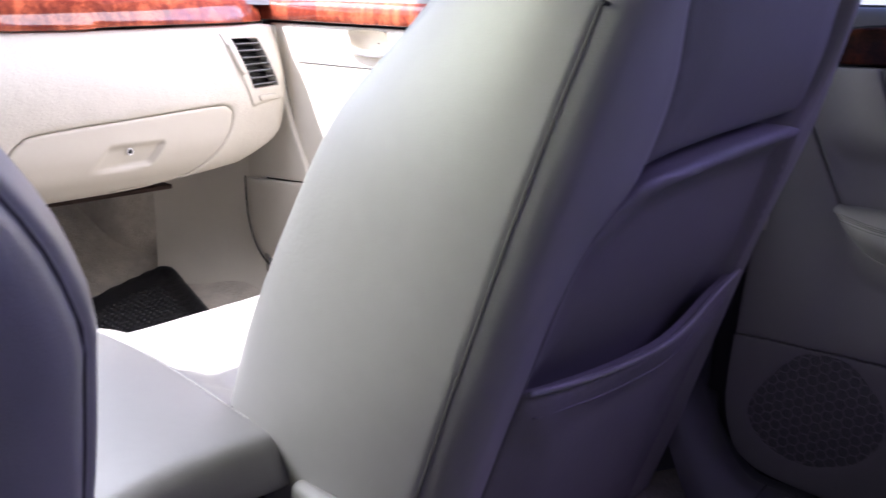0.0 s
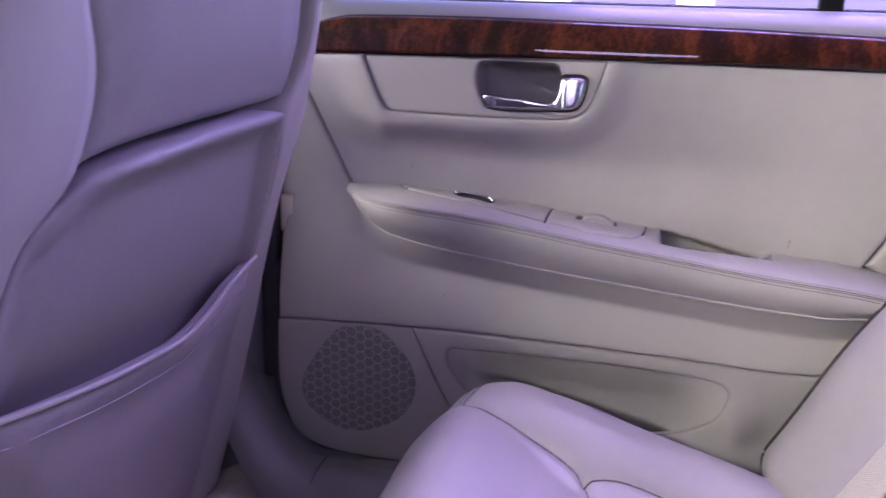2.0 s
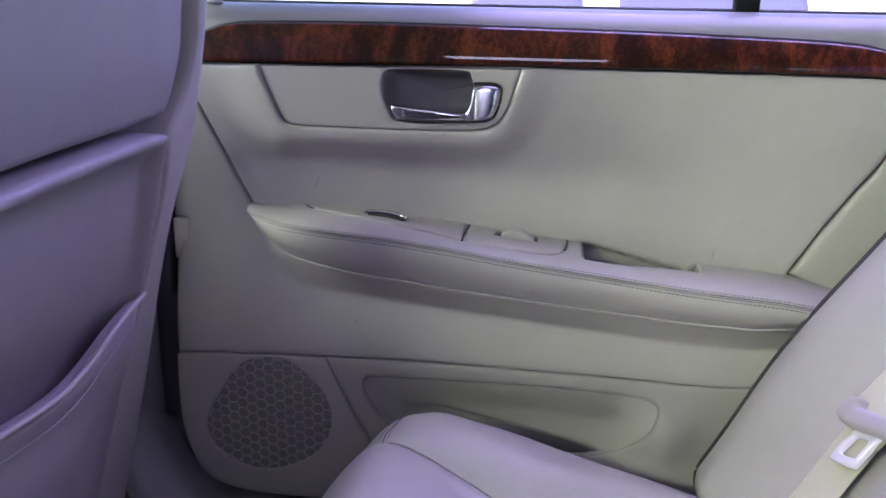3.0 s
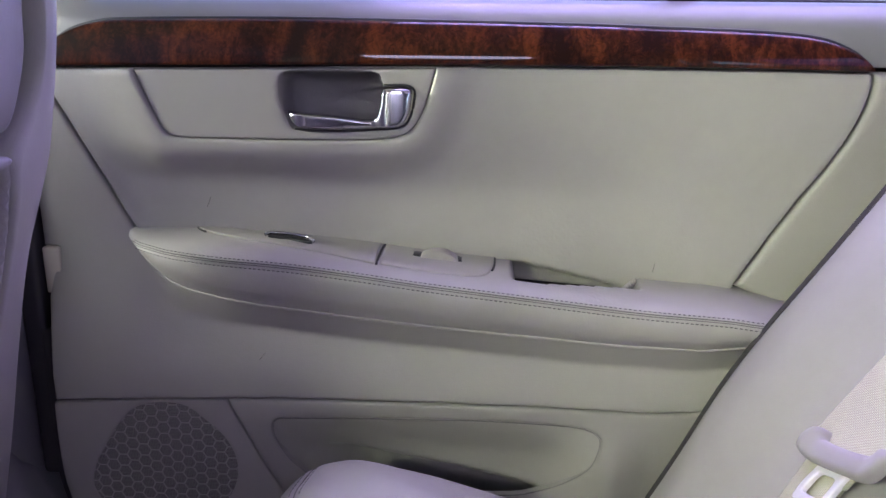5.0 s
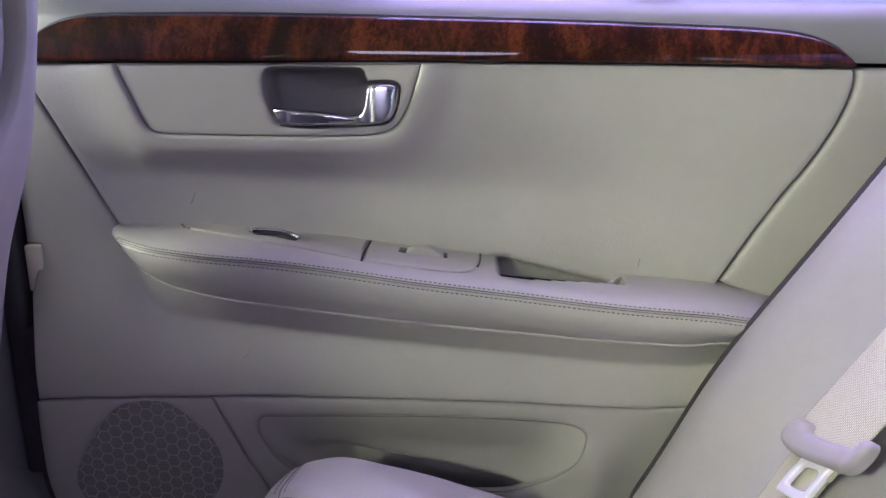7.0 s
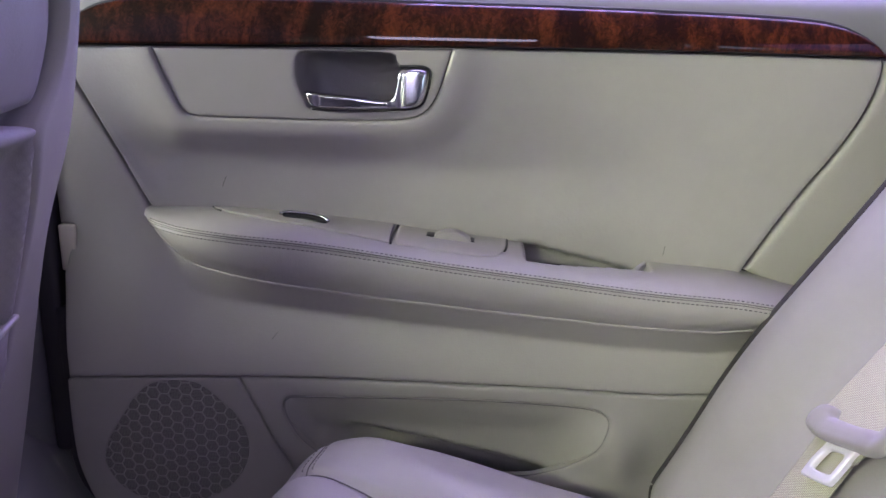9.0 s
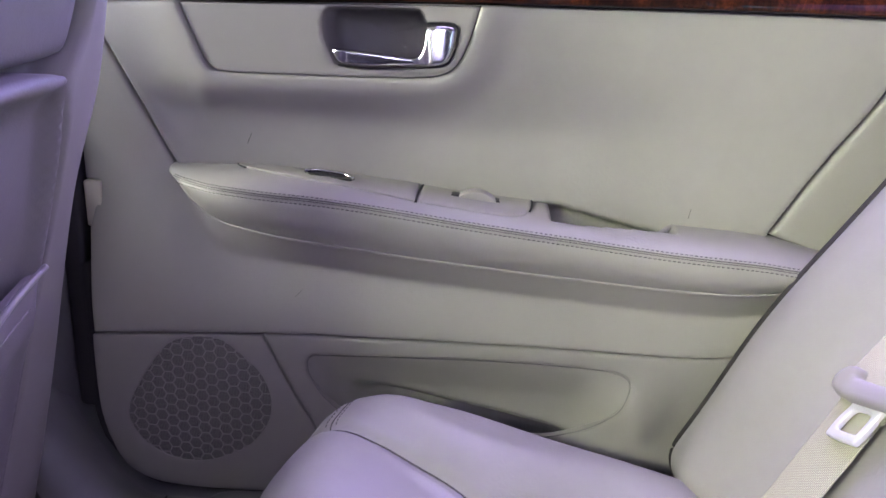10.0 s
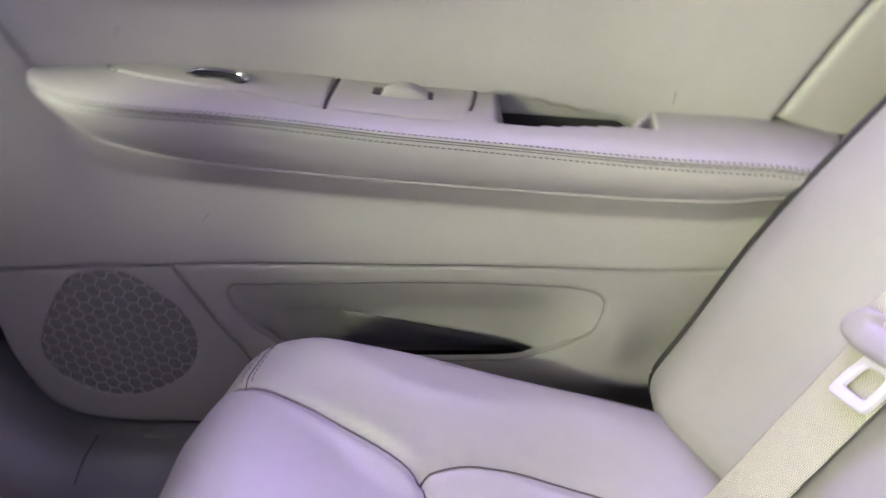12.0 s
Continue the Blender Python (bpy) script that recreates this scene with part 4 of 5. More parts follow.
        side = 0.009 * np.exp(-((d - 0.007) / 0.0060) ** 2) * ease((y + 0.33) / 0.08) * (0.35 + 0.65 * ease((z - 0.44) / 0.12))
        mouth = -0.018 * np.exp(-(np.maximum(0, z - 0.405) / 0.055) ** 2) * ease(d / 0.05)
        return 0.001 + np.maximum(bead, side) - 0.006 * ease((t - 0.014) / 0.02) * ease(d / 0.02) + mouth
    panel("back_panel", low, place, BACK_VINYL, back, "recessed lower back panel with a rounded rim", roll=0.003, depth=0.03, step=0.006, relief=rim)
    mouth = spline([(-0.515, 0.4385), (-0.480, 0.431), (-0.440, 0.424), (-0.390, 0.4165), (-0.340, 0.4115), (-0.285, 0.4090), (-0.245, 0.4185), (-0.205, 0.440), (-0.163, 0.4545)])
    pocket = np.vstack([mouth, [(-0.163, 0.40), (-0.164, 0.30), (-0.170, 0.16), (-0.527, 0.16), (-0.5235, 0.30), (-0.519, 0.40)]])
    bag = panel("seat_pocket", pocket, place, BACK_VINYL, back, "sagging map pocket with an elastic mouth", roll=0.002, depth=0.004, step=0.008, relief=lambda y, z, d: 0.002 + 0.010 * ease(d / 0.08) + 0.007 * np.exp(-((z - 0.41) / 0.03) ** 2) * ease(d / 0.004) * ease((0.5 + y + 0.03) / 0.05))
    hem = resample(mouth, 0.005)
    zz = lambda p: 0.006 + 0.004 * math.sin(math.pi * min(1, max(0, (p[0] + 0.515) / 0.352)))
    tube("elastic_hem", [np.array(place(np.array(p[0]), np.array(p[1] + 0.001), np.array(zz(p)))).tolist() for p in hem], 0.0026, LEATHER, bag, "rounded elastic hem", sides=8)
    tube("hem_seam", [np.array(place(np.array(p[0]), np.array(p[1] - 0.022), np.array(0.0085 + 0.004 * math.sin(math.pi * min(1, max(0, (p[0] + 0.515) / 0.352)))))).tolist() for p in hem[3:-4]], 0.0008, BACK_VINYL, bag, "", sides=6)
    # cushion in front of the backrest
    rows = []
    for x in np.linspace(-0.68, -0.16, 50):
        front = ease((x + 0.68) / 0.06)
        line = []
        for y in np.linspace(-0.605, -0.115, 48):
            a = abs((y + 0.36) / 0.245)
            z = 0.315 - 0.020 * ease((x + 0.45) / 0.25) + 0.018 * math.exp(-((a - 0.78) / 0.13) ** 2) - 0.05 * max(0, (a - 0.9) / 0.1) ** 2 - 0.09 * (1 - front) ** 2
            for seam in (0.60,):
                z -= 0.004 * math.exp(-((a - seam) / 0.02) ** 2)
            z -= 0.004 * math.exp(-((x + 0.43) / 0.008) ** 2)
            line.append(put(x, y, z))
        y0, y1 = line[0], line[-1]
        rows.append([(y0[0], y0[1], 0.16)] + line + [(y1[0], y1[1], 0.16)])
    sheet("cushion", rows, SEAT_LEATHER, seat, "pale leather seat cushion")
    b = [put(-0.66, -0.58, 0), put(-0.15, -0.13, 0)]
    part("base", box_bm(b[0][0], b[1][0], min(b[0][1], b[1][1]), max(b[0][1], b[1][1]), 0.105, 0.20, 0.02), GAP, seat, "dark seat base")
    return seat


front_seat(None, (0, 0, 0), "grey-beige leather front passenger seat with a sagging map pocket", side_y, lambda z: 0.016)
driver_edge = curve((0.12, -0.600), (0.5, -0.599), (0.58, -0.598), (0.60, -0.597), (0.612, -0.593), (0.627, -0.587), (0.641, -0.579), (0.66, -0.565), (0.70, -0.53), (0.80, -0.47), (0.95, -0.40))
driver_wide = curve((0.12, 0.027), (0.5, 0.029), (0.54, 0.030), (0.58, 0.029), (0.62, 0.027), (0.652, 0.026), (0.70, 0.030), (0.95, 0.034))
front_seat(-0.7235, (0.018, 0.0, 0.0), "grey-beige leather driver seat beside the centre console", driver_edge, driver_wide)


# ---- rear bench ----
mid_z = curve((0.085, 0.11), (0.095, 0.17), (0.105, 0.215), (0.12, 0.250), (0.14, 0.280), (0.165, 0.303), (0.19, 0.310), (0.22, 0.303), (0.26, 0.284), (0.307, 0.2625), (0.40, 0.243), (0.52, 0.228), (0.66, 0.215))
wing_z = curve((0.118, 0.11), (0.128, 0.19), (0.14, 0.245), (0.157, 0.282), (0.175, 0.304), (0.19, 0.315), (0.214, 0.3225), (0.27, 0.315), (0.373, 0.286), (0.476, 0.2575), (0.52, 0.243), (0.58, 0.215), (0.66, 0.19))
SEAM_A = resample(spline([(0.135, -0.116), (0.165, -0.125), (0.184, -0.132), (0.232, -0.147), (0.286, -0.167), (0.309, -0.178)]), 0.004)
SEAM_B = resample(spline([(0.309, -0.178), (0.330, -0.169), (0.353, -0.163), (0.392, -0.160), (0.451, -0.168), (0.517, -0.192), (0.60, -0.235)]), 0.004)
SEAM_C = resample(spline([(0.309, -0.178), (0.318, -0.200), (0.324, -0.235), (0.326, -0.30), (0.326, -0.45), (0.326, -0.70)]), 0.004)
SEAM_D = resample(spline([(0.1755, -0.131), (0.178, -0.114), (0.188, -0.091), (0.203, -0.077), (0.222, -0.071)]), 0.003)


def cushion_z(x, y):
    x, y = np.atleast_1d(x).astype(float), np.atleast_1d(y).astype(float)
    edge = -0.137 - 0.045 * ease((x - 0.19) / 0.12) + 0.02 * ease((x - 0.32) / 0.1) - 0.03 * ease((x - 0.45) / 0.15)
    w = ease((y - edge + 0.018) / 0.078)
    z = mid_z(x) * (1 - w) + wing_z(x) * w
    z = z - 0.10 * np.maximum(0, (y + 0.098) / 0.045) ** 2.2
    z = z - 0.012 * ease((-0.30 - y) / 0.15) * ease((x - 0.2) / 0.08)
    p = np.stack([x, y], 1)
    for line, deep, wide in ((SEAM_A, 0.0055, 0.0042), (SEAM_B, 0.0045, 0.0040), (SEAM_C, 0.0045, 0.0040), (SEAM_D, 0.0012, 0.0020)):
        z = z - deep * np.exp(-(distance(p, line, False) / wide) ** 2)
    return z


def rear_seat():
    seat = thing("rear_seat", (0.40, -0.70, 0.11), "grey-beige leather rear bench seat beside the door", "car seat")
    ys = np.concatenate([np.linspace(-1.36, -0.45, 40), np.linspace(-0.44, -0.050, 132)])
    xs = np.concatenate([np.linspace(0.086, 0.20, 56), np.linspace(0.2025, 0.60, 130)])
    gx, gy = np.meshgrid(xs, ys, indexing="ij")
    gz = cushion_z(gx.ravel(), gy.ravel()).reshape(gx.shape)
    gz = np.maximum(gz, 0.112)
    cushion = sheet("cushion", np.stack([gx, gy, gz], 2), LEATHER, seat, "plump leather cushion with stitched panels, lightly creased")
    for line in (SEAM_A, SEAM_B, SEAM_C):
        z = cushion_z(line[:, 0], line[:, 1]) + 0.0010
        tube("seam", np.column_stack([line, z]), 0.0007, THREAD, cushion, "dark seam between the panels", sides=6)
    tube("seam", np.column_stack([SEAM_D, cushion_z(SEAM_D[:, 0], SEAM_D[:, 1]) + 0.0004]), 0.0005, THREAD, cushion, "", sides=6)
    for shift in ((0.0048, -0.0016), (-0.0050, 0.0018)):
        off = SEAM_D[2:] + np.array(shift)
        stitches("stitching", np.column_stack([off, cushion_z(off[:, 0], off[:, 1]) + 0.0007]), (-0.6, 0, 0.8), THREAD, cushion, "row of stitches round the bolster", pitch=0.0045, length=0.0028, width=0.0010)
    # backrest, reclined, with a side bolster next to the door
    rows = []
    for z in np.concatenate([np.linspace(0.195, 0.30, 24), np.linspace(0.305, 0.80, 60)]):
        line = []
        x0 = 0.602 + 0.55 * (z - 0.379)
        foot = 0.075 * max(0.0, (0.272 - z) / 0.07) ** 2
        for y in np.concatenate([np.linspace(-1.36, -0.30, 30), np.linspace(-0.29, -0.066, 44)]):
            bolster = 0.050 * float(ease((y + 0.175) / 0.095)) * (1 - 0.35 * float(ease((z - 0.45) / 0.3)) + 0.18 * math.exp(-((z - 0.40) / 0.08) ** 2))
            line.append((x0 - bolster + foot, y, z))
        lead = line[-1]
        r = 0.030
        for k in range(1, 12):
            a = math.pi / 2 * k / 11
            line.append((lead[0] + r * (1 - math.cos(a)), lead[1] + r * math.sin(a) * 0.85, z))
        line.append((lead[0] + 0.14, lead[1] + r * 0.9, z))
        rows.append(line)
    # added dark cord that stands in for the contact shade between bolster and door
    tube("bench_gap_shade", [(line[73][0] + 0.0055, -0.0545, line[0][2]) for line in rows], 0.0055, GAP, seat, "dark cord standing in for the shaded gap beside the door", sides=8)
    sheet("backrest", rows, SEAT_LEATHER, seat, "reclined leather backrest with a rounded side bolster")
    return seat


rear_seat()


# ---- seat belt, buckled across the rear backrest ----
def seat_belt():
    belt = thing("seat_belt", (0.57, -0.175, 0.33), "fastened beige seat belt lying on the rear backrest", "seat belt")
    face = lambda z: 0.593 + 0.55 * (z - 0.379)

    def strip(name, stations, label):
        rows = []
        for z, y, lift, width in stations:
            x = face(z) - lift
            rows.append([(x, y + width / 2, z), (x - 0.0007, y + width / 2 - 0.002, z - 0.0007), (x - 0.0012, y, z - 0.001), (x - 0.0007, y - width / 2 + 0.002, z - 0.0007), (x, y - width / 2, z),
                         (x + 0.001, y - width / 2, z + 0.0008), (x + 0.001, y + width / 2, z + 0.0008)])
        return sheet(name, rows, WEBBING, belt, label, close_v=True, caps=True)
    strip("webbing", [(z, -0.183 - 0.17 * (z - 0.4), 0.006 + 0.004 * math.sin((z - 0.37) * 9), 0.072) for z in np.linspace(0.386, 0.72, 34)], "pale woven shoulder webbing")
    strip("webbing", [(z, -0.180 - 0.07 * (0.40 - z), 0.002, 0.056) for z in np.linspace(0.225, 0.412, 24)], "pale woven lap webbing")
    # moulded cross grip with rounded ends
    along = Vector((0.55, 0, 1)).normalized()
    out = Vector((-1, 0, 0.55)).normalized()
    across = Vector((0.02, -0.112, 0.036)).normalized()

    def at(a, u, h):
        """a along the belt from the grip, u across, h out of the backrest."""
        base = Vector((face(0.397), -0.197, 0.397))
        p = base + along * a + across * u + out * h
        return p
    flat = lambda u, v, h: tuple(np.array([at(b, a, 0.010 + c) for a, b, c in zip(np.atleast_1d(u), np.atleast_1d(v), np.atleast_1d(h))]).T)
    horns = 0.87 * spline([(-0.052, 0.013), (-0.046, 0.0185), (-0.037, 0.0175), (-0.0325, 0.009, 1), (0.0, 0.0075), (0.0325, 0.009, 1), (0.037, 0.0175), (0.046, 0.0185), (0.053, 0.012), (0.0545, 0.000), (0.048, -0.0115), (0.030, -0.0155),
                    (0.0, -0.0165), (-0.030, -0.0155), (-0.048, -0.0105), (-0.0545, 0.001)], True)
    panel("grip", horns, flat, PLASTIC, belt, "moulded lavender-grey plastic grip", roll=0.0055, depth=0.006, step=0.004, relief=lambda u, v, d: 0.0065 + 0.25 * np.maximum(0, np.abs(u) - 0.03))
    outer = spline([(-0.017, -0.046), (-0.021, -0.042), (-0.0215, -0.028), (-0.0195, -0.012), (-0.030, -0.002, 1), (0.030, -0.002, 1), (0.0185, -0.012), (0.0170, -0.028), (0.0165, -0.042), (0.0125, -0.046)], True)
    slot = spline([(-0.0125, -0.037), (-0.014, -0.033), (-0.0125, -0.0205), (-0.008, -0.018), (0.005, -0.018), (0.0095, -0.0205), (0.0100, -0.033), (0.008, -0.037)], True)
    panel("latch_plate", outer, flat, STEEL, belt, "bright steel latch plate with a slot", roll=0.0015, depth=0.003, step=0.004, holes=[slot])


seat_belt()


# ---- dashboard, front door and footwell ----
dash_x = curve((0.37, -1.075), (0.385, -1.035), (0.41, -1.005), (0.45, -0.982), (0.50, -0.972), (0.54, -0.968), (0.58, -0.972), (0.62, -0.985), (0.65, -1.000), (0.72, -1.03))


def dash_place(y, z, h):
    end = 0.10 * np.maximum(0, (y + 0.010) / 0.07) ** 2
    return (dash_x(z) - end + h, y, z)


def dashboard():
    dash = thing("dashboard", (-1.05, -0.60, 0.37), "cream dashboard with red burl wood strip, glove box and air vent", "dashboard")
    glove = spline([(-0.500, 0.395), (-0.488, 0.470), (-0.470, 0.493), (-0.440, 0.504), (-0.29, 0.516), (-0.145, 0.5265), (-0.114, 0.522), (-0.106, 0.505), (-0.116, 0.468), (-0.150, 0.428), (-0.205, 0.400), (-0.30, 0.391), (-0.42, 0.384)], True)
    vent = spline([(-0.090, 0.637, 1), (-0.035, 0.638, 1), (-0.009, 0.556, 1), (-0.063, 0.551, 1)], True, n=4)
    face = spline([(-1.40, 0.645, 1), (-0.45, 0.648), (-0.005, 0.662), (0.022, 0.645), (0.028, 0.60), (0.028, 0.555), (0.020, 0.505), (-0.015, 0.455), (-0.080, 0.416, 1), (-0.20, 0.398), (-0.42, 0.383), (-1.40, 0.383, 1)], True)
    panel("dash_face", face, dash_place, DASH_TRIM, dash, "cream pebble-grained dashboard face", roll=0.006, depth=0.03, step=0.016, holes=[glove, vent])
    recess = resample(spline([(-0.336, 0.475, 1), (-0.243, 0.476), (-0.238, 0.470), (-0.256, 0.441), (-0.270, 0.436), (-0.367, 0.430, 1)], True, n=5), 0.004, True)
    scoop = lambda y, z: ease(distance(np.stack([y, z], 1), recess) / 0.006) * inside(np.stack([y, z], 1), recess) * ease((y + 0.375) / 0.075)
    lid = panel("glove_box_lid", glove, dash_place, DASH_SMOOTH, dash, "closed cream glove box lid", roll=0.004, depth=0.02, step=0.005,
                relief=lambda y, z, d: -0.001 - 0.009 * scoop(y, z))
    bm = bmesh.new()
    bmesh.ops.create_cone(bm, cap_ends=True, segments=24, radius1=0.0040, radius2=0.0040, depth=0.003)
    p = dash_place(np.array(-0.297), np.array(0.463), np.array(-0.006))
    bmesh.ops.transform(bm, matrix=Matrix.Translation((float(p[0]), -0.297, 0.463)) @ Euler((0, radians(90), 0)).to_matrix().to_4x4(), verts=bm.verts)
    core = part("lock", bm, BLACK, lid, "small round steel lock with a dark keyhole")
    tube("lock_ring", [(float(p[0]) + 0.001, -0.297 + 0.0050 * math.cos(a), 0.463 + 0.0050 * math.sin(a)) for a in np.linspace(0, 2 * math.pi, 24, endpoint=False)], 0.0012, STEEL, core, "", closed=True)
    # vent: dark throat, slats, bezel, wheel and tab
    bezel = spline([(-0.112, 0.646, 1), (-0.018, 0.650, 1), (0.010, 0.590), (0.010, 0.535, 1), (-0.066, 0.520, 1)], True, n=5)
    frame_ = panel("air_vent", bezel, lambda y, z, h: dash_place(y, z, h + 0.003), DASH_SMOOTH, dash, "cream air vent with dark slats", roll=0.002, depth=0.004, step=0.008, holes=[vent])
    panel("throat", vent * 1.0, lambda y, z, h: dash_place(y, z, h - 0.022), BLACK, frame_, "dark vent throat", roll=0.001, depth=0.002, step=0.02)
    for k in range(7):
        t = (k + 0.6) / 7.2
        a = np.array([-0.089 + 0.027 * t, 0.636 - 0.084 * t])
        b = np.array([-0.036 + 0.026 * t, 0.637 - 0.081 * t])
        rows = []
        for s in np.linspace(0, 1, 6):
            q = a + (b - a) * s
            x = float(dash_place(np.array(q[0]), np.array(q[1]), np.array(0.0))[0])
            rows.append([(x - 0.018, q[0], q[1] - 0.004), (x + 0.000, q[0], q[1] + 0.0005), (x + 0.001, q[0], q[1] - 0.0012), (x - 0.018, q[0], q[1] - 0.006)])
        sheet("slat", rows, SILL_TRIM, frame_, "", close_v=True, caps=True)
    wheel = [(-0.100, 0.628), (-0.095, 0.61), (-0.087, 0.588), (-0.082, 0.578)]
    tube("wheel", [tuple(float(c) for c in dash_place(np.array(a), np.array(b), np.array(0.005))) for a, b in wheel], 0.0045, DASH_SMOOTH, frame_, "ribbed vent wheel")
    panel("tab", spline([(-0.056, 0.540, 1), (-0.018, 0.544, 1), (-0.014, 0.532, 1), (-0.052, 0.529, 1)], True, n=3), dash_place, DASH_SMOOTH, frame_, "small tab below the slats", roll=0.0015, depth=0.004, step=0.008, relief=lambda y, z, d: 0.006 + 0 * y)
    # wood strip and padded top
    wood = spline([(-1.40, 0.648, 1), (-0.47, 0.648), (-0.30, 0.655), (-0.10, 0.662), (0.030, 0.667, 1), (0.022, 0.690), (-0.002, 0.703), (-0.20, 0.702), (-0.47, 0.700), (-1.40, 0.700, 1)], True)
    panel("wood_strip", wood, lambda y, z, h: (dash_x(z) - 0.06 * np.maximum(0, (y + 0.07) / 0.1) ** 2 + 0.012 - 9.0 * (z - 0.675) ** 2 + h, y, z), BURL_LIT, dash, "glossy burl wood strip in a brighter, daylit red", roll=0.003, depth=0.03, step=0.012)
    rows = []
    for y in np.linspace(-1.40, 0.03, 20):
        rows.append([(-1.02, y, 0.695), (-1.03, y, 0.712), (-1.06, y, 0.722), (-1.20, y, 0.735), (-1.62, y, 0.745)])
    sheet("dash_top", rows, SILL_TRIM, dash, "dull grey padded dashboard top")
    part("under_tray", box_bm(-1.30, -1.042, -1.40, -0.19, 0.377, 0.385, 0.002), BROWN, dash, "dark edge below the glove box")
    return dash


dashboard()


def front_door():
    door = thing("car_door", (-0.55, 0.05, 0.15), "closed front car door, pale cream, with red burl wood strip", "car door")
    flat = lambda x, z, h: (x, 0.030 - h + 0.02 * ease((0.45 - z) / 0.2), z)
    cup = spline([(-0.822, 0.655), (-0.80, 0.660), (-0.745, 0.659), (-0.730, 0.650), (-0.733, 0.625), (-0.750, 0.617), (-0.80, 0.617), (-0.816, 0.630)], True)
    outer = spline([(-1.04, 0.664, 1), (-0.12, 0.664, 1), (-0.12, 0.18, 1), (-0.93, 0.18, 1), (-0.925, 0.36), (-0.945, 0.40), (-0.985, 0.52), (-1.02, 0.62)], True)
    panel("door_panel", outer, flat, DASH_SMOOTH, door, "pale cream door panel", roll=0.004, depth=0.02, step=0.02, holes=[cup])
    panel("wood_strip", spline([(-1.10, 0.668, 1), (-0.12, 0.668, 1), (-0.12, 0.703, 1), (-0.7, 0.706), (-1.04, 0.704), (-1.09, 0.694)], True), lambda x, z, h: (x, 0.018 + 12 * (z - 0.686) ** 2 - h, z), BURL_LIT, door, "glossy burl wood strip in a brighter, daylit red", roll=0.003, depth=0.02, step=0.015)
    rows = [[(x, 0.030, 0.695), (x, 0.028, 0.712), (x, 0.040, 0.722), (x, 0.060, 0.722)] for x in np.linspace(-1.35, -0.10, 24)]
    sheet("upper_trim", rows, SILL_TRIM, door, "grey window sill trim")
    mid = np.array([-0.776, 0.638])
    loop = resample(cup, 0.006, True)
    rows = [[(mid[0] + (p[0] - mid[0]) * (1 - s), y, mid[1] + (p[1] - mid[1]) * (1 - s)) for p in loop] for s, y in ((0, 0.031), (0.06, 0.040), (0.15, 0.052), (0.6, 0.056), (0.95, 0.056))]
    handle = sheet("door_handle", rows, DASH_SMOOTH, door, "recessed front door handle", close_v=True)
    tube("lever", [(-0.815, 0.024, 0.628), (-0.79, 0.022, 0.6235), (-0.76, 0.022, 0.622), (-0.735, 0.024, 0.623)], 0.0055, STEEL, handle, "grey pull lever")
    tube("groove", [(x, 0.0295, 0.597 + 0.02 * (x + 0.95) * 0.2) for x in np.linspace(-0.955, -0.30, 40)], 0.0012, THREAD, door, "fine seam below the handle")
    part("door_shell", box_bm(-1.10, -0.11, 0.058, 0.095, 0.13, 0.70, 0.005), GAP, door, "dark inner shell of the front door")
    pane = part("window_pane", box_bm(-1.15, -0.16, 0.062, 0.065, 0.69, 1.13), GLASS, door, "clear side window")
    pane.visible_shadow = False
    return door


front_door()


def lid_point(u, a):
    """Padded lid of the console: u runs from front to rear, a from -1 to 1 across; the rear corners are rounded in plan and the rim is turned down."""
    end = -0.180 - 0.026 * abs(a) ** 6
    x = -0.80 + (end + 0.80) * u
    side = 0.024 * max(0.0, (abs(a) - 0.78) / 0.22) ** 2.2
    rear = 0.032 * max(0.0, (x - end + 0.034) / 0.034) ** 2.8
    z = 0.414 - 0.018 * abs(a) ** 2.2 - 0.012 * float(ease((x + 0.42) / 0.2)) - math.hypot(side, rear)
    width = 0.096 - 0.022 * float(ease((-0.30 - x) / 0.30))
    return x, -0.697 + width * a, z


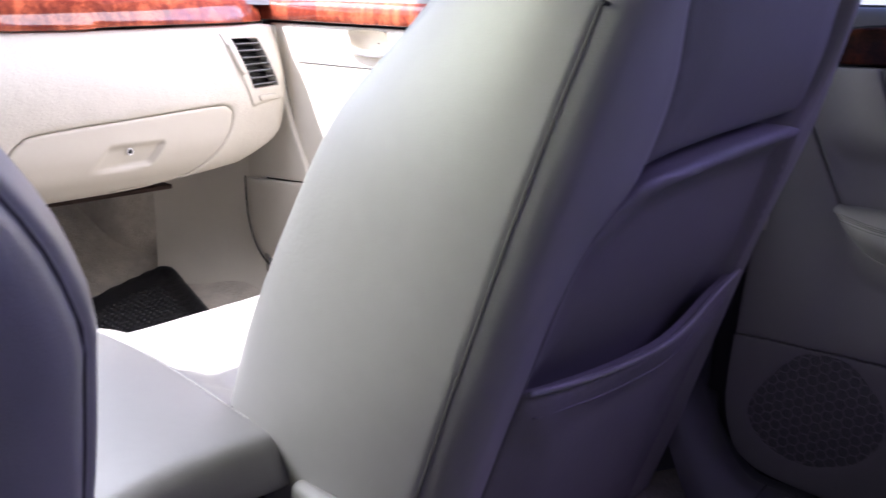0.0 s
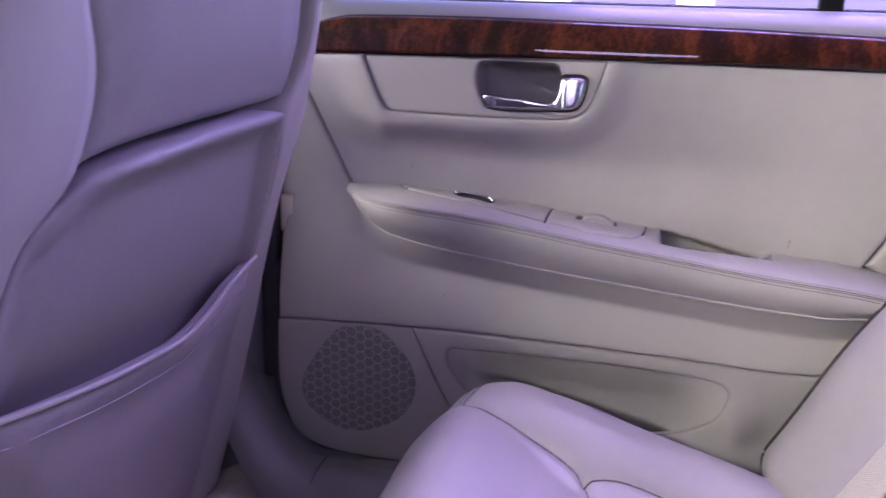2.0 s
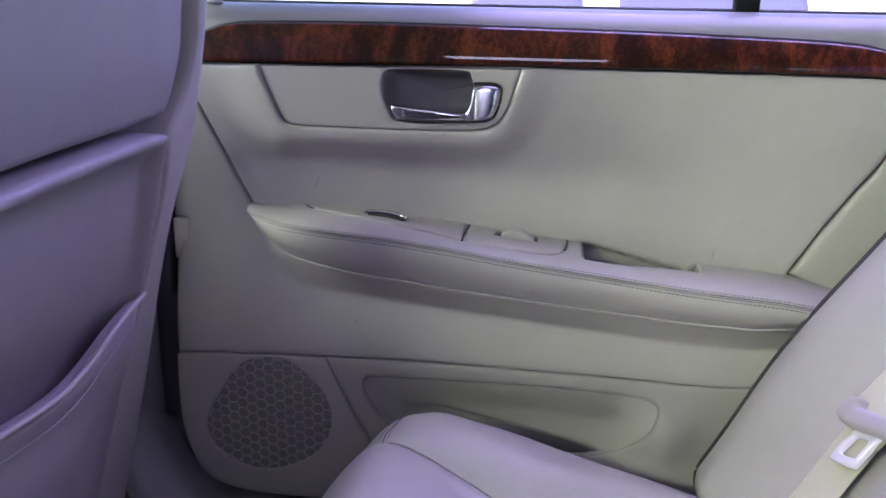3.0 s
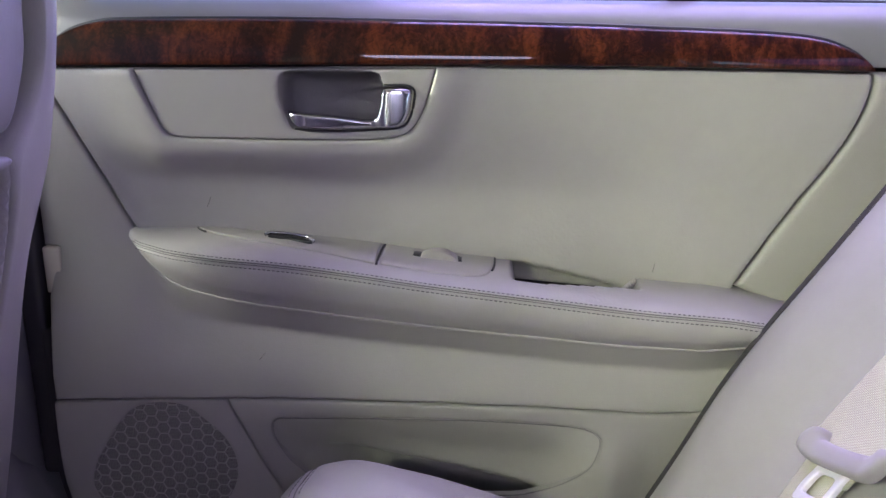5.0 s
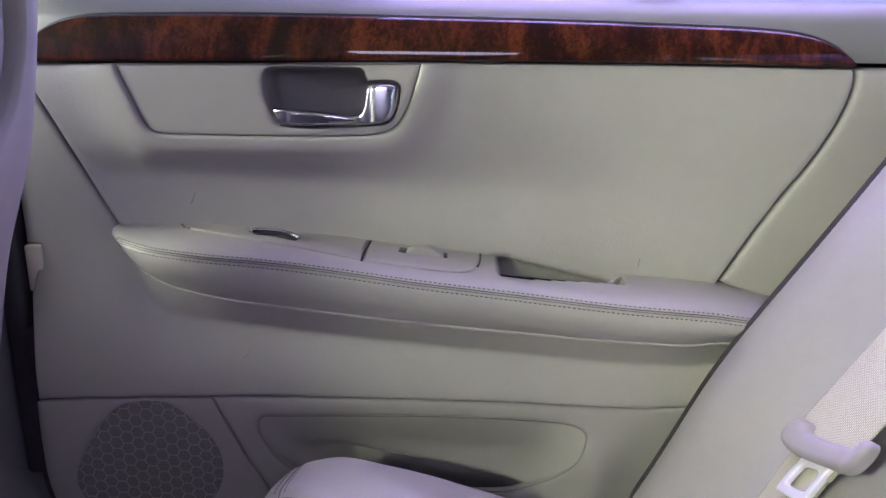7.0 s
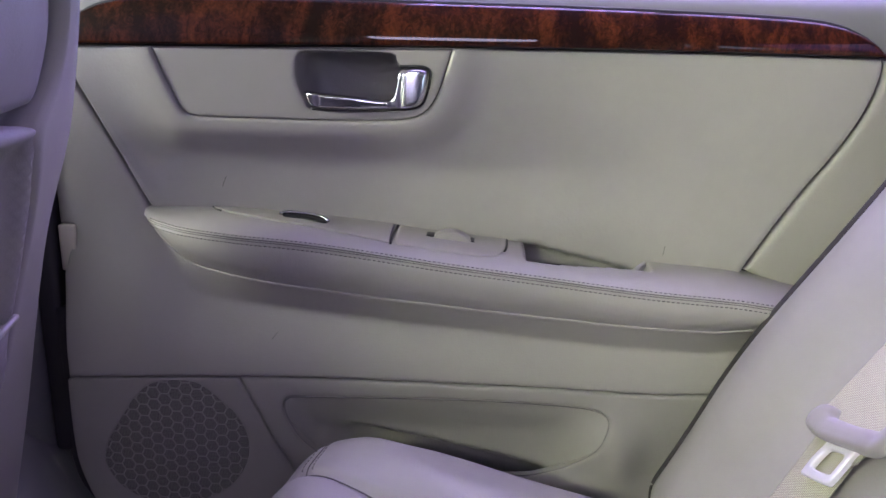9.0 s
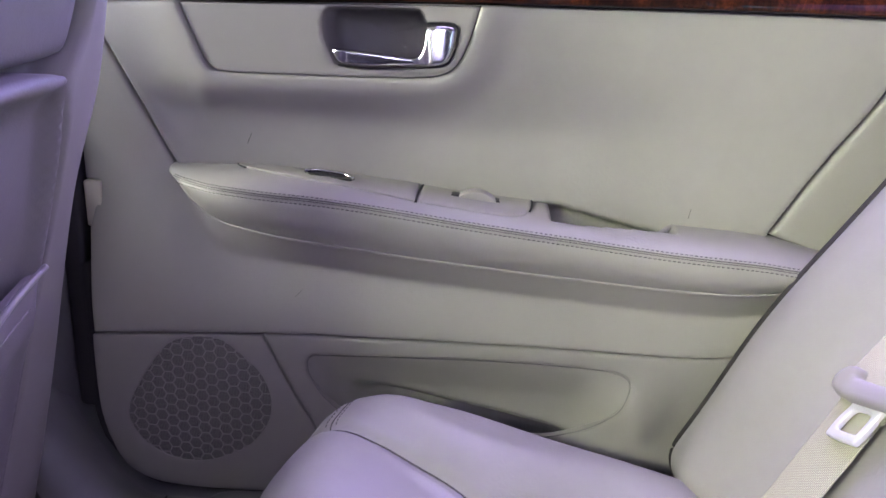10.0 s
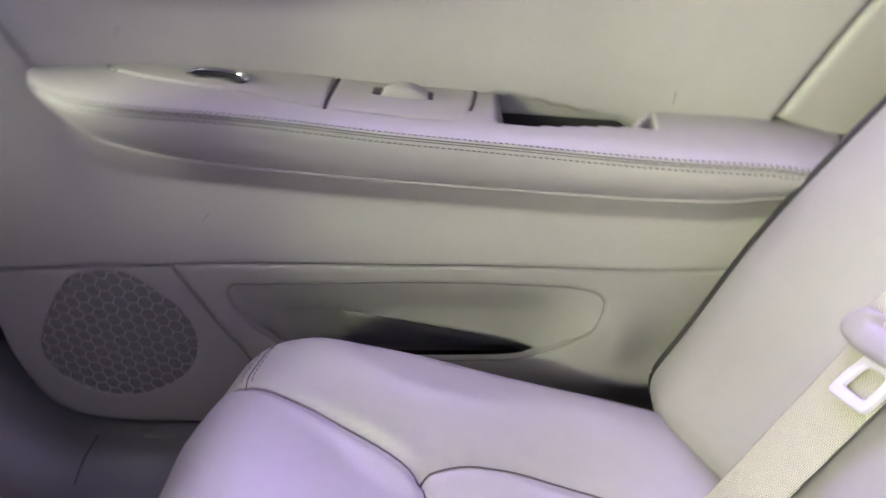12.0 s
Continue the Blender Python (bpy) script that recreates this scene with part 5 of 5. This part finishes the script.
def console():
    box = thing("centre_console", (-0.40, -0.71, 0.12), "padded grey leather centre console armrest between the front seats", "centre console")
    us = np.concatenate([np.linspace(0, 0.86, 40), np.linspace(0.87, 1.0, 28)])
    rows = []
    for u in us:
        line = [lid_point(u, a) for a in np.linspace(-1, 1, 60)]
        rows.append([(p[0], p[1], min(p[2], 0.345) - 0.002) for p in line[:1]] + line + [(p[0], p[1], min(p[2], 0.345) - 0.002) for p in line[-1:]])
    rows.append([(x - 0.004, y * 0.94 - 0.697 * 0.06, z - 0.004) for x, y, z in rows[-1]])
    rows.append([(x - 0.03, y * 0.8 - 0.697 * 0.2, 0.350) for x, y, z in rows[-1]])
    lid = sheet("lid", rows, LEATHER, box, "padded leather armrest lid with pale stitching", caps=True)
    for side in (1, -1):
        line = [tuple(np.array(lid_point(u, 0.80 * side)) + np.array((0, 0, 0.0006))) for u in np.linspace(0.03, 0.985, 130)]
        stitches("stitching", line, (0, 0.4 * side, 1), PALE_THREAD, lid, "pale stitches along the lid's edge", pitch=0.0050, length=0.0036, width=0.0016)
        tube("piping", [tuple(np.array(lid_point(u, 0.87 * side)) + np.array((0, 0, 0.0002))) for u in np.linspace(0.03, 0.985, 90)], 0.0012, LEATHER, lid, "low welt along the stitched edge", sides=6)
    part("base", box_bm(-0.66, -0.196, -0.790, -0.612, 0.11, 0.338, 0.022), VINYL, box, "grey console body")
    part("cleft", box_bm(-0.60, -0.214, -0.775, -0.622, 0.330, 0.3555, 0.004), BLACK, box, "dark gap below the lid")
    part("side_rail", box_bm(-0.176, -0.075, -0.634, -0.617, 0.12, 0.370, 0.0080, 4), VINYL, box, "raised grey rim behind the lid")
    return box


console()


def floor_mat():
    """Black rubber mat in the front footwell, ribbed, with a raised rim."""
    mat = thing("floor_mat", (-1.15, -0.20, 0.13), "black ribbed rubber floor mat in the front footwell", "floor mat")
    place = lambda u, v, h: (u, v, 0.137 + 0.10 * ease((-1.18 - u) / 0.25) * 0.5 + h)
    out = spline([(-0.86, -0.44, 1), (-0.90, -0.175, 1), (-1.00, -0.147), (-1.11, -0.110), (-1.225, -0.074), (-1.258, -0.076), (-1.270, -0.100), (-1.250, -0.18), (-1.212, -0.287), (-1.12, -0.48, 1)], True)
    body = panel("mat", out, place, RUBBER, mat, "black rubber mat body", roll=0.004, depth=0.008, step=0.012, relief=lambda u, v, d: 0.016 * np.exp(-((d - 0.015) / 0.011) ** 2) + 0.004 * np.exp(-((d - 0.034) / 0.004) ** 2))
    nub = bpy.data.meshes.new("nub")
    nub.from_pydata([(-0.0032, -0.0032, 0), (0.0032, -0.0032, 0), (0.0032, 0.0032, 0), (-0.0032, 0.0032, 0), (-0.0020, -0.0020, 0.0022), (0.0020, -0.0020, 0.0022), (0.0020, 0.0020, 0.0022), (-0.0020, 0.0020, 0.0022)], [],
                    [(4, 5, 6, 7), (0, 1, 5, 4), (1, 2, 6, 5), (2, 3, 7, 6), (3, 0, 4, 7)])
    nub.materials.append(RUBBER)
    for i in range(19):
        for j in range(16):
            p = np.array([[-0.985 - 0.0135 * i, -0.345 + 0.0135 * j]])
            if inside(p, out)[0] and distance(p, out)[0] > 0.042:
                ob = new("nub", nub)
                ob.parent = body
                ob.location = [float(c) for c in place(p[0, 0], p[0, 1], 0.0)]
    return mat


floor_mat()


# ---- shell of the car: floor, pillars, walls and roof ----
def setting(name, bm, mat, label, category):
    return tagged(part(name, bm, mat, None, "", False), label, category, "", "structure")


def sill():
    """Moulded sill along the floor below the rear door, which sweeps up into the pillar between the doors."""
    rows = []
    for s in np.linspace(0, 1, 60):
        x = 0.50 - 0.66 * s
        up = 0.20 * max(0.0, (s - 0.80) / 0.20) ** 1.8
        back = 0.02 * max(0.0, (s - 0.80) / 0.2)
        prof = [(0.045, 0.150), (0.010, 0.152), (-0.020, 0.150), (-0.036, 0.157), (-0.060, 0.163), (-0.078, 0.160), (-0.092, 0.148), (-0.102, 0.125), (-0.106, 0.09)]
        q = spline([(a, b) for a, b in prof], n=4)
        rows.append([(x, p[0] + back, p[1] + up) for p in q])
    ob = sheet("sill", rows, SILL_TRIM)
    tagged(ob, "moulded grey door sill trim along the carpet", "door sill", "", "structure")
    tube("sill_joint", [(-0.012, y, 0.1655 - 0.4 * abs(y + 0.060) ** 1.5 - 0.25 * max(0, -0.078 - y)) for y in np.linspace(-0.045, -0.098, 14)], 0.0009, THREAD, ob, "")
    panel("sill_plate", spline([(0.028, -0.030), (0.045, -0.044), (0.20, -0.046), (0.20, -0.016), (0.06, -0.016)], True), lambda x, y, h: (x, y, 0.1585 + h), SILL_TRIM, ob, "low raised tread plate", roll=0.004, depth=0.006, step=0.008)
    return ob


sill()


def pillar():
    rows = []
    for z in np.linspace(0.14, 1.16, 40):
        flare = max(0.055 * max(0.0, (0.32 - z) / 0.18) ** 2, 0.025 * float(ease((0.56 - z) / 0.10)))
        rows.append([(-0.114, 0.085, z), (-0.114, 0.010, z), (-0.122, -0.014 - 0.5 * flare, z), (-0.150, -0.032 - flare, z), (-0.180, -0.047 - flare, z), (-0.28, -0.047 - flare, z), (-0.31, -0.02, z), (-0.32, 0.085, z)])
    ob = sheet("trim_1", rows, SILL_TRIM)
    return tagged(ob, "grey moulded trim of the pillar between the doors", "pillar", "", "structure")


pillar()


def cabin():
    rows = []
    for x in np.concatenate([np.linspace(-1.62, -1.10, 24), np.linspace(-1.08, 0.70, 40)]):
        toe = 0.75 * max(0.0, (-1.24 - x)) ** 1.15
        line = []
        for y in np.concatenate([np.linspace(-1.46, -0.16, 30), np.linspace(-0.15, 0.02, 16)]):
            z = 0.115 + 0.018 * float(ease((-0.65 - x) / 0.2)) + toe + 0.09 * float(ease(1 - abs(y + 0.71) / 0.14)) + 0.02 * float(ease((y + 0.075) / 0.09)) * float(ease((-0.95 - x) / 0.15)) + 0.02 * max(0.0, (y + 0.15) / 0.1) * float(ease((x + 0.2) / 0.1))
            line.append((x, y, z))
        rows.append(line)
    tagged(sheet("floor", rows, CARPET), "beige carpet on the car floor", "floor", "", "structure")
    # kick panel beside the front footwell, in two pieces
    kick = thing("trim_2", (-1.03, 0.02, 0.15), "pale kick panel beside the front footwell", "trim", kind="structure")
    side = lambda x, z, h: (x, 0.022 - h + 0.02 * ease((-1.05 - x) / 0.3), z)
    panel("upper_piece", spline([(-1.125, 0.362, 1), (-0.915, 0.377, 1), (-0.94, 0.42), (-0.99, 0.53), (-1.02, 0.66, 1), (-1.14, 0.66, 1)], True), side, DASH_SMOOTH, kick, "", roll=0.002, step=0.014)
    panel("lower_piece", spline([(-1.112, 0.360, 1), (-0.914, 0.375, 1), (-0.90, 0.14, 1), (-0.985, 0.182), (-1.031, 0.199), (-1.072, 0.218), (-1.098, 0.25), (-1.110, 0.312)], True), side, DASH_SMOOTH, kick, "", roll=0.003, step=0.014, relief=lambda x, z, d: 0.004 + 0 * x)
    # wheel arch that bulges into the footwell
    plan = spline([(-1.07, 0.027), (-1.12, 0.023), (-1.18, 0.010), (-1.24, -0.018), (-1.29, -0.056), (-1.31, -0.075)], n=6)
    rows = []
    for z in np.linspace(0.12, 0.46, 40):
        k = min(1.0, max(0.0, (0.255 - z) / 0.125)) ** 2.2
        rows.append([(p[0] + 0.075 * k, p[1] - 0.046 * k, z) for p in plan])
    tagged(sheet("trim_4", rows, DASH_SMOOTH), "pale moulded wheel arch beside the front footwell", "trim", "", "structure")
    far = spline([(-1.305, -0.066), (-1.34, -0.110), (-1.40, -0.150), (-1.62, -0.20)], n=4)
    rows = [[(p[0], p[1] - 0.01 * max(0.0, (0.3 - z) / 0.18), z) for p in far] for z in np.linspace(0.12, 0.46, 12)]
    tagged(sheet("trim_5", rows, CARPET), "beige carpet over the wheel arch", "trim", "", "structure")
    edge = spline([(-1.114, 0.362), (-1.112, 0.312), (-1.106, 0.272), (-1.088, 0.230), (-1.055, 0.196), (-1.00, 0.176), (-0.94, 0.160)], n=6)
    tube("joint", [(p[0], 0.0165, p[1]) for p in edge], 0.0017, GAP, kick, "dark joint round the lower piece")
    setting("wall_footwell", box_bm(-1.66, -1.10, 0.030, 0.06, 0.10, 0.75), DASH_SMOOTH, "pale side wall of the footwell", "wall")
    setting("wall_front", box_bm(-1.66, -1.60, -1.50, 0.06, 0.10, 0.75), CARPET, "carpeted bulkhead ahead of the footwell", "wall")
    setting("wall_left", box_bm(-1.66, 1.30, -1.50, -1.44, 0.10, 0.72, 0.01), LINER, "plain dark grey far side of the cabin", "wall")
    setting("wall_rear", box_bm(0.86, 1.40, -1.50, 0.09, 0.10, 0.80, 0.01), LINER, "grey parcel shelf and rear bulkhead", "wall")
    setting("ceiling", box_bm(-0.90, 1.06, -1.30, -0.06, 1.15, 1.19, 0.012), HEADLINER, "pale fabric roof lining", "ceiling")
    # tinted glass on the far side and at the rear
    for k, (x0, x1) in enumerate(((-1.10, -0.14), (-0.14, 0.86))):
        tagged(part("window_%d" % (k + 1), box_bm(x0, x1, -1.466, -1.460, 0.71, 1.15), DARK_GLASS), "dark tinted side window on the far side", "window", "", "structure")
    bm = box_bm(-0.30, 0.30, -0.72, 0.72, -0.004, 0.004)
    bmesh.ops.transform(bm, matrix=Matrix.Translation((1.235, -0.70, 0.985)) @ Euler((0, radians(50), 0)).to_matrix().to_4x4(), verts=bm.verts)
    tagged(part("window_3", bm, DARK_GLASS), "dark tinted rear window", "window", "", "structure")
    # roof rails and pillars round the glass
    for x0, z0, x1, z1, y in ((-1.62, 0.74, -0.78, 1.17, -1.40), (-1.62, 0.74, -0.78, 1.17, 0.03), (1.35, 0.80, 1.04, 1.17, -1.36), (1.35, 0.80, 1.04, 1.17, -0.01), (-0.80, 1.155, 1.06, 1.155, -1.37), (-0.80, 1.155, 1.06, 1.155, -0.005)):
        line = [(x0 + (x1 - x0) * t, y, z0 + (z1 - z0) * t) for t in np.linspace(0, 1, 8)]
        tagged(tube("trim_3", line, 0.055 if z0 < 1 else 0.075, HEADLINER, sides=12), "pale roof rail and pillar trim", "trim", "", "structure")
    for x in (-0.14, 0.90):
        tagged(tube("trim_3", [(x, -1.42, z) for z in (0.70, 0.85, 1.0, 1.16)], 0.04, HEADLINER, sides=12), "pale pillar trim on the far side", "trim", "", "structure")


cabin()


# ---- outside: ground and parked cars beyond the window ----
def outside():
    bm = bmesh.new()
    bmesh.ops.create_grid(bm, x_segments=8, y_segments=8, size=400.0)
    bmesh.ops.transform(bm, matrix=Matrix.Translation((0, 0, -0.24)), verts=bm.verts)
    tagged(part("ground", bm, ASPHALT), "grey asphalt of the car park", "ground", "", "structure")


outside()


def parked_car(at, turn, length, height, label):
    car = thing("parked_car", (0, 0, -0.24), label, "car", "parked cars")
    half = 0.85
    side = spline([(0.0, 0.35), (0.05, 0.70), (0.25, 0.86), (1.05, 0.98), (1.75, height - 0.05), (2.3, height), (3.3, height - 0.02), (4.0, 1.08), (length - 0.1, 1.0), (length, 0.6), (length - 0.03, 0.3), (length / 2, 0.24)], True, n=6)
    rows = []
    for y, inset in ((-half, 0.06), (-half - 0.03, 0.0), (-half * 0.5, -0.03), (0, -0.04), (half * 0.5, -0.03), (half + 0.03, 0.0), (half, 0.06)):
        c = side.mean(0)
        rows.append([(c[0] + (p[0] - c[0]) * (1 - inset * 0.5), y * (1 - 0.16 * max(0.0, (p[1] - 0.95) / 0.5)), c[1] + (p[1] - c[1]) * (1 - inset * 0.5) - 0.24) for p in side])
    m = pose(at[0], at[1], 0, 0, 0, turn)
    body = sheet("body", rows, WHITE_PAINT, None, "glossy white body", close_v=True, caps=True)
    body.parent = car
    body.matrix_parent_inverse = Matrix.Translation(car.location).inverted()
    for x0, x1 in ((1.55, 2.28), (2.36, 3.02), (3.10, 3.62)):
        for s in (-1, 1):
            pts = spline([(x0 + 0.10, 1.02, 1), (x1, 1.02, 1), (x1 - 0.04, height - 0.10, 1), (x0 + (0.30 if x0 < 2 else 0.06), height - 0.10, 1)], True, n=4)
            panel("window", pts, lambda x, z, h: (x, s * ((half + 0.022) * (1 - 0.16 * np.maximum(0.0, (z - 0.95) / 0.5)) + h + 0.006), z - 0.24), DARK_GLASS, car, "dark tinted window", roll=0.004, depth=0.012, step=0.06)
    for x in (0.85, length - 0.95):
        for s in (-1, 1):
            ring = [(x + 0.25 * math.cos(a), s * (half - 0.04), 0.31 + 0.25 * math.sin(a) - 0.24) for a in np.linspace(0, 2 * math.pi, 28, endpoint=False)]
            tyre = tube("tyre", ring, 0.085, RUBBER, car, "black tyre", closed=True)
            bm = bmesh.new()
            bmesh.ops.create_cone(bm, cap_ends=True, segments=28, radius1=0.19, radius2=0.16, depth=0.12)
            bmesh.ops.transform(bm, matrix=Matrix.Translation((x, s * (half - 0.02), 0.07)) @ Euler((radians(-90 * s), 0, 0)).to_matrix().to_4x4(), verts=bm.verts)
            part("rim", bm, STEEL, tyre, "grey wheel rim")
    car.matrix_world = m @ Matrix.Translation((0, 0, -0.24))
    return car


parked_car((-1.9, 4.6), 0, 4.6, 1.45, "white parked car standing beyond the side window")
parked_car((3.4, 5.2), 4, 4.6, 1.45, "white parked car farther along the car park")
